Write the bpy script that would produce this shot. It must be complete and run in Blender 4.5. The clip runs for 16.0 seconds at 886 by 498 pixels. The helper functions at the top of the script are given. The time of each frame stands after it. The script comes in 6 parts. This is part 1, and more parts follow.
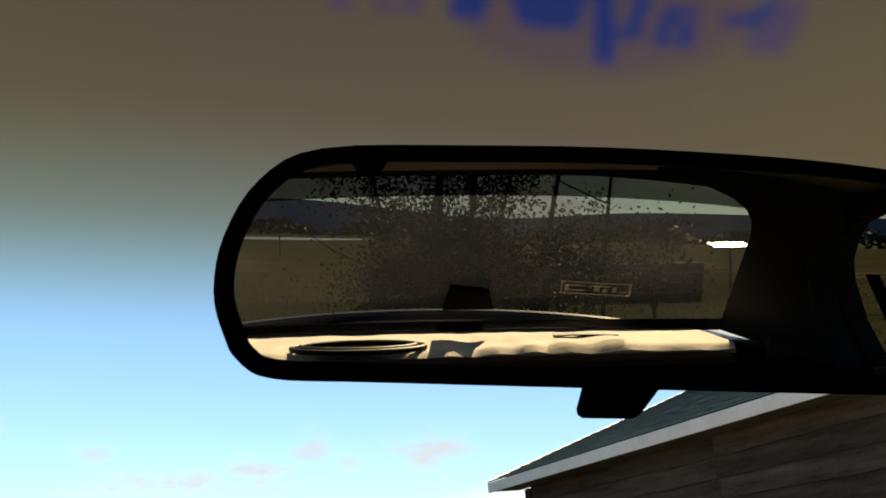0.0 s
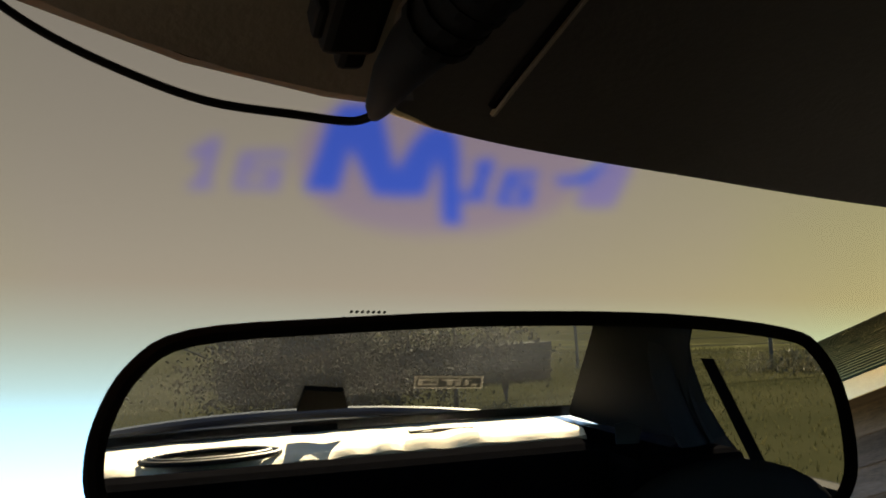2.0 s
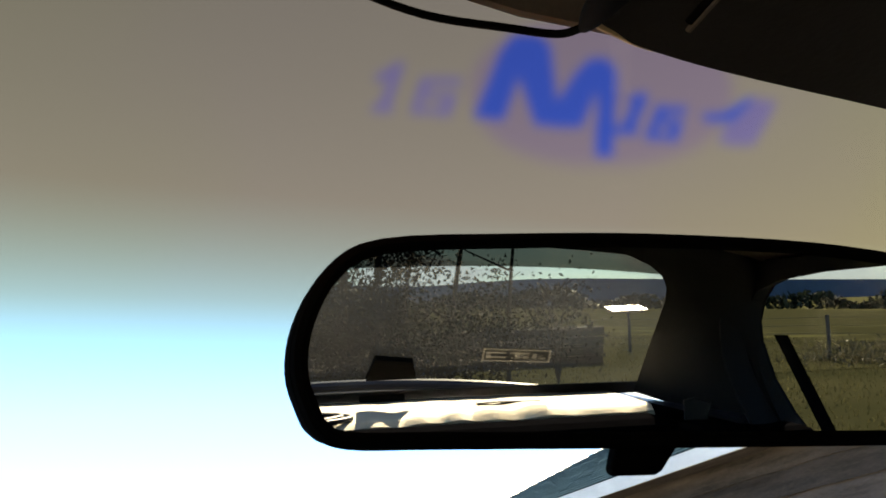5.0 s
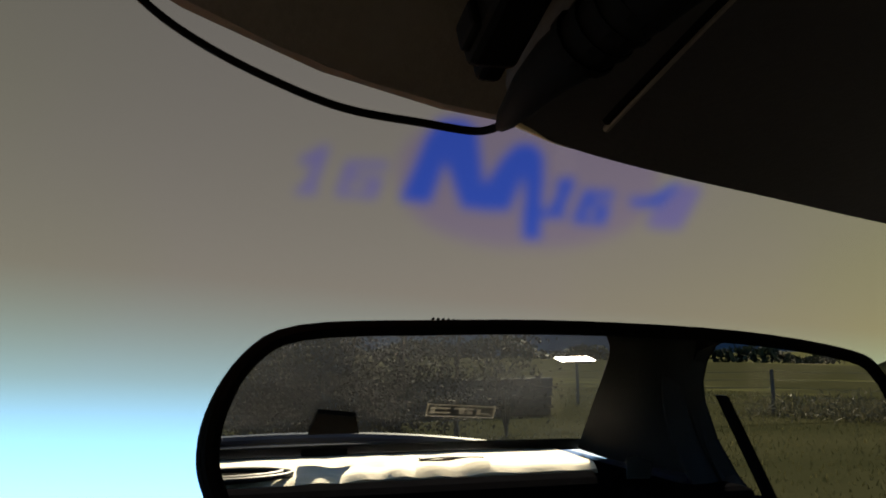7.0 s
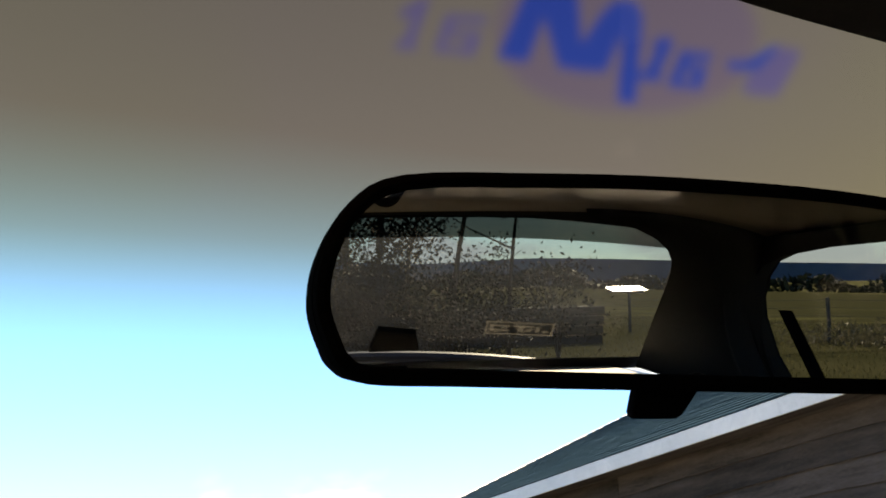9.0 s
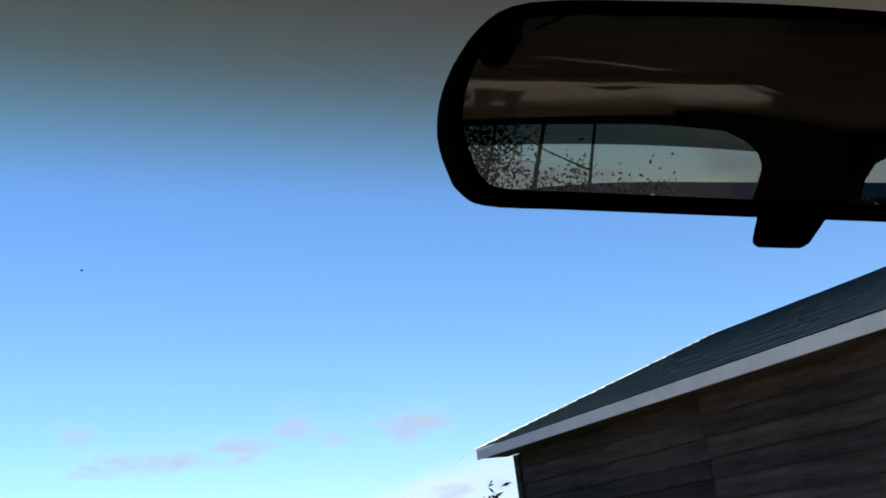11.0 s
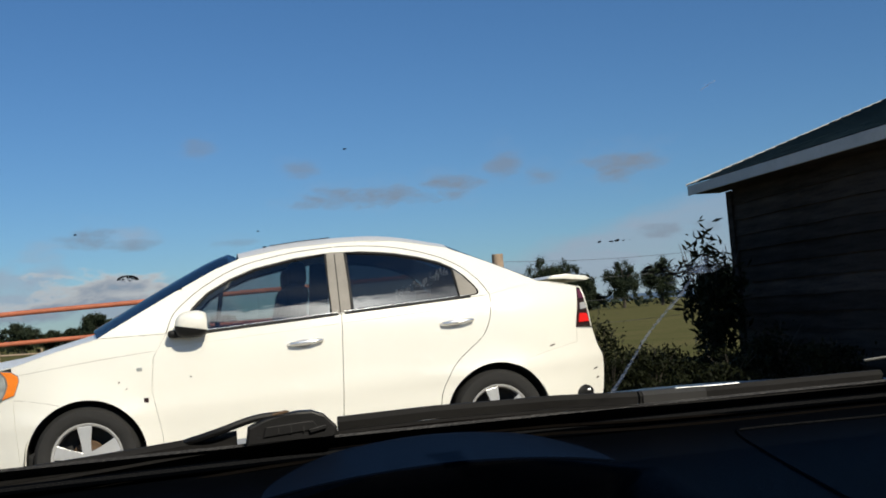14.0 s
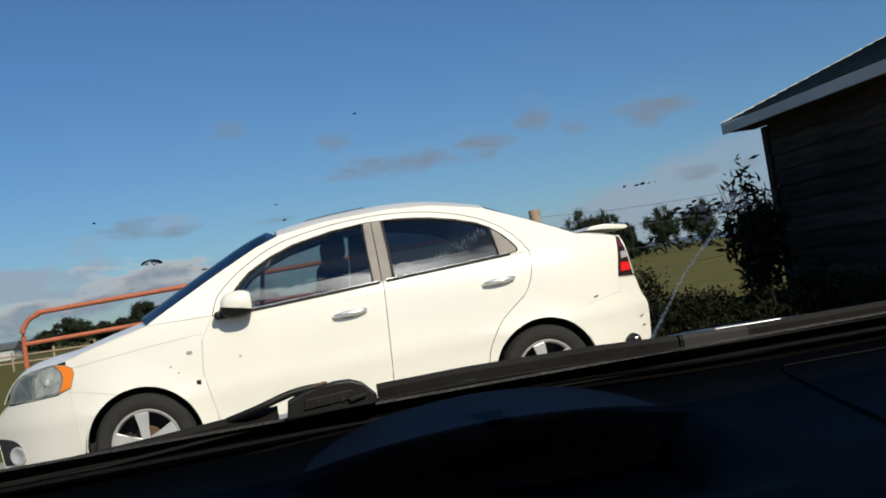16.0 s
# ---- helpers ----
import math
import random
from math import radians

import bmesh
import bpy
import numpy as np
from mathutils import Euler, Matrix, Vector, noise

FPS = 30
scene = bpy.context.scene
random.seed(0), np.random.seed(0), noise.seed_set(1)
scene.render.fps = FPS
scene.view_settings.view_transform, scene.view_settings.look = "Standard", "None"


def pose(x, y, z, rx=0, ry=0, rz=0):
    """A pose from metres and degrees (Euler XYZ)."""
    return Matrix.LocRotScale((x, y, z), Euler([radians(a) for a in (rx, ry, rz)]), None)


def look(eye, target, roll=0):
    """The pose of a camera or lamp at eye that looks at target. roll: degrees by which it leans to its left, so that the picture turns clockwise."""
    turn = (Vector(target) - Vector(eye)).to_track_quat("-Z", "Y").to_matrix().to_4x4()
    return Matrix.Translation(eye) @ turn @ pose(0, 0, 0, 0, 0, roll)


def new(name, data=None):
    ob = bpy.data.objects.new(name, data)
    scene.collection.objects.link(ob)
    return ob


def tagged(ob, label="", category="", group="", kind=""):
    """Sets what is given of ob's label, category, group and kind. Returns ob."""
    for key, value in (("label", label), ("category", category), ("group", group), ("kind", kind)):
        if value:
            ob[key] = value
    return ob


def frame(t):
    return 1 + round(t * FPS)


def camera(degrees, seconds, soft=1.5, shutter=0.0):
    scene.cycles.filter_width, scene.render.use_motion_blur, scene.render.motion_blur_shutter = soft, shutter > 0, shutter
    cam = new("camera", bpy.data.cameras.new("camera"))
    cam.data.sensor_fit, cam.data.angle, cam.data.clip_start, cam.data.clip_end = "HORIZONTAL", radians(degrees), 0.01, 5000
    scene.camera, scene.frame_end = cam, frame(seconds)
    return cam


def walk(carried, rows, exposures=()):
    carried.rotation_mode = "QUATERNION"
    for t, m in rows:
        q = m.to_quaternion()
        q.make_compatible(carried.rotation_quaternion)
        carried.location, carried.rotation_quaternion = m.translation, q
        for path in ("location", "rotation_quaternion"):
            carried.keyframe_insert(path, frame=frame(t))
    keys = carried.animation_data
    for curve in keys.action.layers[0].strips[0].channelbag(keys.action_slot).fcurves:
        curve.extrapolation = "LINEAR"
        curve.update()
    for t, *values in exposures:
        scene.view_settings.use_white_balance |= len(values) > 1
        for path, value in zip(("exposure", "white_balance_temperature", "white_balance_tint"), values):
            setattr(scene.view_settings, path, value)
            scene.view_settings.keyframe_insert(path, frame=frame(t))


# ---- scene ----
cam = camera(46.9, 16.0, soft=1.8)
PATH = [
    (0.0, pose(-0.3528, -6.1919, 1.0369, 108.68, 5.42, -22.85)),
    (0.5, pose(-0.3512, -6.1874, 1.0346, 108.35, 6.19, -22.45)),
    (1.0, pose(-0.3485, -6.1900, 1.0383, 109.32, 7.06, -22.84)),
    (1.5, pose(-0.3567, -6.2005, 1.0470, 111.57, 6.98, -23.71)),
    (2.0, pose(-0.3646, -6.2139, 1.0537, 112.49, 10.43, -30.05)),
    (2.5, pose(-0.3821, -6.2126, 1.0491, 112.27, 9.62, -29.88)),
    (3.0, pose(-0.3878, -6.2111, 1.0463, 112.57, 8.72, -29.62)),
    (3.5, pose(-0.3904, -6.2056, 1.0495, 112.71, 8.49, -29.21)),
    (4.0, pose(-0.4028, -6.2044, 1.0346, 112.03, 8.50, -27.56)),
    (6.5, pose(-0.4055, -6.1989, 1.0351, 112.15, 7.82, -28.96)),
    (7.0, pose(-0.3969, -6.2098, 1.0449, 114.21, 8.47, -30.69)),
    (7.5, pose(-0.4000, -6.2039, 1.0425, 113.54, 8.00, -30.24)),
    (8.0, pose(-0.4038, -6.2023, 1.0333, 112.28, 8.16, -29.75)),
    (8.5, pose(-0.4002, -6.1981, 1.0327, 111.84, 8.28, -29.10)),
    (9.0, pose(-0.4087, -6.1922, 1.0253, 110.69, 7.66, -27.92)),
    (11.3, pose(-0.4265, -6.1736, 0.9971, 106.81, 7.29, -22.60)),
    (11.5, pose(-0.4293, -6.1678, 0.9964, 106.63, 7.47, -21.76)),
    (12.0, pose(-0.4467, -6.1734, 0.9765, 105.35, 7.18, -19.05)),
    (12.5, pose(-0.4540, -6.1830, 0.9620, 101.14, 6.05, -17.71)),
    (13.0, pose(-0.4480, -6.1680, 0.9630, 97.09, 4.92, -16.26)),
    (13.5, pose(-0.4320, -6.1490, 0.9520, 94.41, 4.62, -13.88)),
    (14.0, pose(-0.4340, -6.1470, 0.9480, 93.65, 4.40, -12.27)),
    (14.5, pose(-0.4250, -6.1330, 0.9450, 92.08, 7.75, -11.54)),
    (15.0, pose(-0.4200, -6.1390, 0.9470, 92.32, 8.88, -12.03)),
    (15.5, pose(-0.4210, -6.1400, 0.9460, 91.74, 9.25, -10.95)),
    (16.0, pose(-0.4250, -6.1410, 0.9460, 91.80, 9.01, -9.87)),
]
walk(cam, PATH, exposures=[(0.0, 1.68, 9800, 14), (1.0, 1.68, 9600, 14), (1.5, 2.4, 8500, 12), (2.0, 3.2, 8200, 9), (2.5, 3.72, 8100, 7), (3.0, 3.68, 7950, 7), (3.5, 3.57, 7800, 6), (4.0, 3.55, 7800, 8), (6.5, 2.28, 7800, 12), (7.0, 2.65, 7300, 10), (7.5, 3.18, 7450, 11), (8.5, 2.80, 7700, 13), (9.0, 2.52, 7800, 15), (11.3, 1.25, 6950, 16), (12.0, 1.12, 6700, 14), (12.5, 0.8, 6500, 10), (13.0, 0.40, 6500, 10), (13.5, 0.12, 6600, 10), (14.0, 0.02, 6650, 10), (16.0, -0.05, 6650, 10)])

# ---- light ----
SUN_AZ, SUN_EL = 160.0, 38.0      # compass bearing from +y towards +x, and height
world = bpy.data.worlds.new("sky")
scene.world = world
world.use_nodes = True
wn, wl = world.node_tree.nodes, world.node_tree.links
wn.clear()


def math_node(nodes, links, op, a, b=None, c=None, clamp=False):
    n = nodes.new("ShaderNodeMath")
    n.operation, n.use_clamp = op, clamp
    for i, v in enumerate((a, b, c)):
        if v is None:
            continue
        if isinstance(v, (int, float)):
            n.inputs[i].default_value = v
        else:
            links.new(v, n.inputs[i])
    return n.outputs[0]


def wm(op, a, b=None, c=None, clamp=False):
    return math_node(wn, wl, op, a, b, c, clamp)


sky = wn.new("ShaderNodeTexSky")
sky.sky_type, sky.sun_disc = "NISHITA", False
sky.sun_elevation, sky.sun_rotation = radians(SUN_EL), radians(SUN_AZ)
sky.air_density, sky.dust_density, sky.ozone_density = 1.0, 0.2, 4.0
co = wn.new("ShaderNodeTexCoord")
sep = wn.new("ShaderNodeSeparateXYZ")
wl.new(co.outputs["Generated"], sep.inputs[0])
az = wm("MULTIPLY", wm("ARCTAN2", sep.outputs[0], sep.outputs[1]), 57.2958)
el = wm("MULTIPLY", wm("ARCSINE", sep.outputs[2]), 57.2958)
# cloud puffs: bearing, height, half width, half height, density
PUFFS = [(22.9, 7.50, 2.8, 0.72, 0.95), (22.7, 7.00, 1.3, 0.72, 0.95), (7.0, 6.85, 2.6, 0.72, 0.95), (9.7, 6.85, 2.8, 0.65, 0.95), (12.1, 6.60, 2.2, 0.55, 0.95),
         (13.2, 7.30, 2.3, 0.52, 0.85), (16.2, 8.00, 1.1, 0.87, 0.66), (18.5, 7.35, 1.2, 0.51, 0.57), (-0.6, 10.15, 1.2, 0.58, 0.52), (5.0, 8.60, 1.0, 0.58, 0.57),
         (-6.6, 5.45, 1.6, 0.72, 0.76), (-4.4, 4.95, 1.8, 0.38, 0.66), (1.0, 4.75, 1.8, 0.26, 0.47), (24.6, 3.70, 1.6, 0.43, 0.85), (27.0, 3.75, 1.3, 0.43, 0.85), (30.5, 4.00, 1.5, 0.43, 0.76)]
nz = wn.new("ShaderNodeTexNoise")
nz.inputs["Scale"].default_value, nz.inputs["Detail"].default_value, nz.inputs["Roughness"].default_value = 26.0, 7.0, 0.62
stretch = wn.new("ShaderNodeMapping")
stretch.inputs["Scale"].default_value = (1.0, 1.0, 2.6)
wl.new(co.outputs["Generated"], stretch.inputs[0])
wl.new(stretch.outputs[0], nz.inputs["Vector"])
wob = wm("MULTIPLY", wm("SUBTRACT", nz.outputs["Fac"], 0.5), 4.0)
dens = halo = None
for a0, e0, wa, he, d in PUFFS:
    u = wm("DIVIDE", wm("SUBTRACT", az, a0), wa)
    v = wm("DIVIDE", wm("SUBTRACT", el, e0), he)
    q = wm("ADD", wm("SUBTRACT", 0.95, wm("ADD", wm("MULTIPLY", u, u), wm("MULTIPLY", v, v))), wob)
    q = wm("MULTIPLY", wm("MULTIPLY", q, 0.75, clamp=True), d)
    dens = q if dens is None else wm("MAXIMUM", dens, q)
    u, v = wm("MULTIPLY", u, 0.62), wm("MULTIPLY", wm("SUBTRACT", v, 0.25), 0.50)
    q = wm("ADD", wm("SUBTRACT", 0.75, wm("ADD", wm("MULTIPLY", u, u), wm("MULTIPLY", v, v))), wm("MULTIPLY", wob, 0.9))
    q = wm("MULTIPLY", wm("MULTIPLY", q, 0.9, clamp=True), 0.14 * d)
    halo = q if halo is None else wm("MAXIMUM", halo, q)
# bank of broken cumulus low in the north-west, bright on top and grey below
nc = wn.new("ShaderNodeTexNoise")
nc.inputs["Scale"].default_value, nc.inputs["Detail"].default_value, nc.inputs["Roughness"].default_value = 13.0, 8.0, 0.6
wl.new(stretch.outputs[0], nc.inputs["Vector"])
heap = wm("ADD", wm("MULTIPLY", wm("SUBTRACT", nc.outputs["Fac"], 0.5), 5.0), wm("MULTIPLY", wob, 0.35))
west = wm("MULTIPLY", wm("SUBTRACT", 3.0, az), 0.22, clamp=True)
sink = wm("MULTIPLY", wm("MULTIPLY", wm("SUBTRACT", -4.0, az), 0.1, clamp=True), 1.1)
crest = wm("SUBTRACT", wm("SUBTRACT", wm("ADD", wm("MULTIPLY", west, 3.6), heap), sink), el)
body = wm("MULTIPLY", wm("MULTIPLY", crest, 1.5, clamp=True), wm("SUBTRACT", 1.0, wm("MULTIPLY", wm("SUBTRACT", crest, 1.3, clamp=True), 0.75)))
cumulus = wm("MULTIPLY", wm("MULTIPLY", body, west), wm("MULTIPLY", wm("ADD", az, 60.0), 0.05, clamp=True))
lit = wm("SUBTRACT", 1.15, wm("MULTIPLY", crest, 0.75), clamp=True)
# low bank of bright cloud near the horizon, on all sides
nb = wn.new("ShaderNodeTexNoise")
nb.inputs["Scale"].default_value, nb.inputs["Detail"].default_value = 7.0, 8.0
wl.new(stretch.outputs[0], nb.inputs["Vector"])
bank = wm("SUBTRACT", wm("MULTIPLY", wm("SUBTRACT", nb.outputs["Fac"], 0.42), 16.0), wm("MULTIPLY", wm("ABSOLUTE", wm("SUBTRACT", el, wm("ADD", 2.2, wm("MULTIPLY", wm("MULTIPLY", az, -0.12, clamp=True), 1.4)))), 1.4))
bank = wm("MULTIPLY", wm("ADD", bank, 0.4), 0.55, clamp=True)
gap = wm("SUBTRACT", 1.0, wm("MULTIPLY", wm("SUBTRACT", 9.0, wm("ABSOLUTE", wm("SUBTRACT", az, 10.0))), 0.25, clamp=True), clamp=True)
bank = wm("MULTIPLY", wm("MULTIPLY", bank, gap), 0.8)
# broad veil rising to the right of the parked car
veil = wm("SUBTRACT", wm("SUBTRACT", wm("MULTIPLY", wm("SUBTRACT", az, 13.0), 0.26), wm("SUBTRACT", el, 2.4)), wm("MULTIPLY", wob, -0.35))
veil = wm("MULTIPLY", wm("MULTIPLY", veil, 0.9, clamp=True), wm("SUBTRACT", 1.0, wm("MULTIPLY", wm("SUBTRACT", az, 42.0), 0.1, clamp=True)))
veil = wm("MULTIPLY", veil, wm("ADD", 0.22, wm("MULTIPLY", nc.outputs["Fac"], 0.85)))
mixb = wn.new("ShaderNodeMixRGB")
# out-of-view broken cloud high in the southern sky behind the cars, added for reflections
nh = wn.new("ShaderNodeTexNoise")
nh.inputs["Scale"].default_value, nh.inputs["Detail"].default_value = 3.2, 7.0
wl.new(stretch.outputs[0], nh.inputs["Vector"])
high = wm("MULTIPLY", wm("MULTIPLY", wm("SUBTRACT", nh.outputs["Fac"], 0.50), 7.0, clamp=True), wm("MULTIPLY", wm("SUBTRACT", -0.1, sep.outputs[1]), 3.0, clamp=True))
high = wm("MULTIPLY", wm("MULTIPLY", high, wm("MULTIPLY", wm("SUBTRACT", el, 14.0), 0.12, clamp=True)), 0.8)
wl.new(wm("MAXIMUM", wm("MAXIMUM", bank, veil), wm("MAXIMUM", high, halo)), mixb.inputs[0])
deep = wn.new("ShaderNodeMixRGB")
deep.blend_type = "MULTIPLY"
deep.inputs[0].default_value = 1.0
wl.new(sky.outputs[0], deep.inputs[1])
haze = wn.new("ShaderNodeMixRGB")
wl.new(wm("MULTIPLY", wm("SUBTRACT", 24.0, el), 0.045, clamp=True), haze.inputs[0])
haze.inputs[1].default_value, haze.inputs[2].default_value = (0.585, 0.94, 1.25, 1), (0.565, 0.797, 1.055, 1)
wl.new(haze.outputs[0], deep.inputs[2])
wl.new(deep.outputs[0], mixb.inputs[1])
mixb.inputs[2].default_value = (4.2, 5.15, 6.8, 1)
# bright cloud patch out of view, added so the saloon's side windows reflect it
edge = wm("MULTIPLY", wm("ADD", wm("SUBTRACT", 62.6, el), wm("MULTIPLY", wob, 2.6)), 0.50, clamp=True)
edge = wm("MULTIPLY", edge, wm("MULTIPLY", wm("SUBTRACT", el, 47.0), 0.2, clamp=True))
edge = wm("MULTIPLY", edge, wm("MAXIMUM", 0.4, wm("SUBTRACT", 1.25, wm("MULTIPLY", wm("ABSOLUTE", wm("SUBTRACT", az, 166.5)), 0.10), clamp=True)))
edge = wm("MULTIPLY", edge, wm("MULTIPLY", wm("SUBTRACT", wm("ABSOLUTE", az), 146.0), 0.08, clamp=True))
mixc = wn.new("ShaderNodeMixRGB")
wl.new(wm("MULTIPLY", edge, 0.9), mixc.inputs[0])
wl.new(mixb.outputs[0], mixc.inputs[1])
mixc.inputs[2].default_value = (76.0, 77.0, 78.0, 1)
heapcol = wn.new("ShaderNodeMixRGB")
wl.new(lit, heapcol.inputs[0])
heapcol.inputs[1].default_value, heapcol.inputs[2].default_value = (2.9, 3.6, 4.9, 1), (7.4, 7.6, 8.0, 1)
mixh = wn.new("ShaderNodeMixRGB")
wl.new(wm("MULTIPLY", cumulus, 0.92), mixh.inputs[0])
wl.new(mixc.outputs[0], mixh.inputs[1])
wl.new(heapcol.outputs[0], mixh.inputs[2])
mixp = wn.new("ShaderNodeMixRGB")
wl.new(wm("MULTIPLY", dens, 0.9), mixp.inputs[0])
wl.new(mixh.outputs[0], mixp.inputs[1])
mixp.inputs[2].default_value = (2.75, 3.25, 4.2, 1)
bg = wn.new("ShaderNodeBackground")
bg.inputs[1].default_value = 0.08
wl.new(mixp.outputs[0], bg.inputs[0])
out = wn.new("ShaderNodeOutputWorld")
wl.new(bg.outputs[0], out.inputs[0])

sun = new("sun", bpy.data.lights.new("sun", "SUN"))
sun.data.energy, sun.data.angle, sun.data.color = 5.0, radians(0.5), (1.0, 0.93, 0.80)
sd = Vector((math.sin(radians(SUN_AZ)) * math.cos(radians(SUN_EL)), math.cos(radians(SUN_AZ)) * math.cos(radians(SUN_EL)), math.sin(radians(SUN_EL))))
sun.matrix_world = look(sd * 50, (0, 0, 0))

# ---- materials ----
MATS = {}


def mat(name, color, rough=0.6, metal=0.0, var=0.15, scale=8.0, fine=60.0, bump=0.0, bscale=40.0, spec=0.5, coat=0.0, second=None, sheen=0.0, stretchv=None):
    """Principled surface with coarse and fine colour variation and relief."""
    if name in MATS:
        return MATS[name]
    m = bpy.data.materials.new(name)
    MATS[name] = m
    m.use_nodes = True
    nt = m.node_tree
    b = nt.nodes["Principled BSDF"]
    b.inputs["Roughness"].default_value, b.inputs["Metallic"].default_value = rough, metal
    b.inputs["Specular IOR Level"].default_value = spec
    b.inputs["Coat Weight"].default_value, b.inputs["Coat Roughness"].default_value = coat, 0.05
    tc = nt.nodes.new("ShaderNodeTexCoord")
    vec = tc.outputs["Object"]
    if stretchv:
        mp = nt.nodes.new("ShaderNodeMapping")
        mp.inputs["Scale"].default_value = stretchv
        nt.links.new(vec, mp.inputs[0])
        vec = mp.outputs[0]
    n1 = nt.nodes.new("ShaderNodeTexNoise")
    n1.inputs["Scale"].default_value, n1.inputs["Detail"].default_value = scale, 5.0
    n2 = nt.nodes.new("ShaderNodeTexNoise")
    n2.inputs["Scale"].default_value, n2.inputs["Detail"].default_value = fine, 3.0
    nt.links.new(vec, n1.inputs["Vector"])
    nt.links.new(vec, n2.inputs["Vector"])
    ramp = nt.nodes.new("ShaderNodeValToRGB")
    c2 = second if second else [c * (1 - var) for c in color]
    c1 = color if second else [min(1, c * (1 + var * 0.6)) for c in color]
    ramp.color_ramp.elements[0].position, ramp.color_ramp.elements[0].color = 0.32, (*c2, 1)
    ramp.color_ramp.elements[1].position, ramp.color_ramp.elements[1].color = 0.68, (*c1, 1)
    s = math_node(nt.nodes, nt.links, "ADD", math_node(nt.nodes, nt.links, "MULTIPLY", n1.outputs["Fac"], 0.65), math_node(nt.nodes, nt.links, "MULTIPLY", n2.outputs["Fac"], 0.35))
    nt.links.new(s, ramp.inputs[0])
    nt.links.new(ramp.outputs[0], b.inputs["Base Color"])
    if bump:
        n3 = nt.nodes.new("ShaderNodeTexNoise")
        n3.inputs["Scale"].default_value, n3.inputs["Detail"].default_value = bscale, 4.0
        nt.links.new(vec, n3.inputs["Vector"])
        bp = nt.nodes.new("ShaderNodeBump")
        bp.inputs["Strength"].default_value, bp.inputs["Distance"].default_value = bump, 0.01
        nt.links.new(n3.outputs["Fac"], bp.inputs["Height"])
        nt.links.new(bp.outputs[0], b.inputs["Normal"])
    return m


def vary_by_object(m, amount):
    """Each piece a little lighter or darker than its neighbours."""
    nt = m.node_tree
    b = nt.nodes["Principled BSDF"]
    link = b.inputs["Base Color"].links[0]
    src = link.from_socket
    info = nt.nodes.new("ShaderNodeObjectInfo")
    hs = nt.nodes.new("ShaderNodeHueSaturation")
    val = math_node(nt.nodes, nt.links, "ADD", math_node(nt.nodes, nt.links, "MULTIPLY", info.outputs["Random"], amount), 1 - amount / 2)
    nt.links.new(val, hs.inputs["Value"])
    nt.links.new(src, hs.inputs["Color"])
    nt.links.new(hs.outputs[0], b.inputs["Base Color"])
    return m


def leaf_mat(name, c1, c2, trans=0.25):
    m = bpy.data.materials.new(name)
    m.use_nodes = True
    nt = m.node_tree
    b = nt.nodes["Principled BSDF"]
    b.inputs["Specular IOR Level"].default_value = 0.08
    g = nt.nodes.new("ShaderNodeNewGeometry")
    r = nt.nodes.new("ShaderNodeValToRGB")
    r.color_ramp.elements[0].color, r.color_ramp.elements[1].color = (*c1, 1), (*c2, 1)
    nt.links.new(g.outputs["Random Per Island"], r.inputs[0])
    nt.links.new(r.outputs[0], b.inputs["Base Color"])
    b.inputs["Roughness"].default_value = 0.6
    t = nt.nodes.new("ShaderNodeBsdfTranslucent")
    nt.links.new(r.outputs[0], t.inputs[0])
    mx = nt.nodes.new("ShaderNodeMixShader")
    mx.inputs[0].default_value = trans
    nt.links.new(b.outputs[0], mx.inputs[1])
    nt.links.new(t.outputs[0], mx.inputs[2])
    nt.links.new(mx.outputs[0], nt.nodes["Material Output"].inputs[0])
    return m


def pane_mat(name, tint, gloss=0.06, rough=0.0, dirt=0.0, dirtscale=30.0, edge=0.3):
    """Thin glass: tinted see-through with a weak mirror on it, and some dust."""
    m = bpy.data.materials.new(name)
    m.use_nodes = True
    nt = m.node_tree
    nt.nodes.remove(nt.nodes["Principled BSDF"])
    t = nt.nodes.new("ShaderNodeBsdfTransparent")
    t.inputs[0].default_value = (*tint, 1)
    g = nt.nodes.new("ShaderNodeBsdfGlossy")
    g.inputs["Roughness"].default_value = rough
    fr = nt.nodes.new("ShaderNodeLayerWeight")
    fr.inputs[0].default_value = 0.5
    f = math_node(nt.nodes, nt.links, "ADD", math_node(nt.nodes, nt.links, "MULTIPLY", math_node(nt.nodes, nt.links, "POWER", fr.outputs["Facing"], 5.0), edge), gloss, clamp=True)
    mx = nt.nodes.new("ShaderNodeMixShader")
    nt.links.new(f, mx.inputs[0])
    nt.links.new(t.outputs[0], mx.inputs[1])
    nt.links.new(g.outputs[0], mx.inputs[2])
    last = mx.outputs[0]
    if dirt:
        d = nt.nodes.new("ShaderNodeBsdfTranslucent")
        d.inputs[0].default_value = (0.46, 0.48, 0.49, 1)
        tc = nt.nodes.new("ShaderNodeTexCoord")
        n = nt.nodes.new("ShaderNodeTexNoise")
        n.inputs["Scale"].default_value, n.inputs["Detail"].default_value = dirtscale, 6.0
        nt.links.new(tc.outputs["Object"], n.inputs["Vector"])
        f2 = math_node(nt.nodes, nt.links, "MULTIPLY", math_node(nt.nodes, nt.links, "SUBTRACT", n.outputs["Fac"], 0.35, clamp=True), dirt)
        mx2 = nt.nodes.new("ShaderNodeMixShader")
        nt.links.new(f2, mx2.inputs[0])
        nt.links.new(last, mx2.inputs[1])
        nt.links.new(d.outputs[0], mx2.inputs[2])
        last = mx2.outputs[0]
    nt.links.new(last, nt.nodes["Material Output"].inputs[0])
    return m


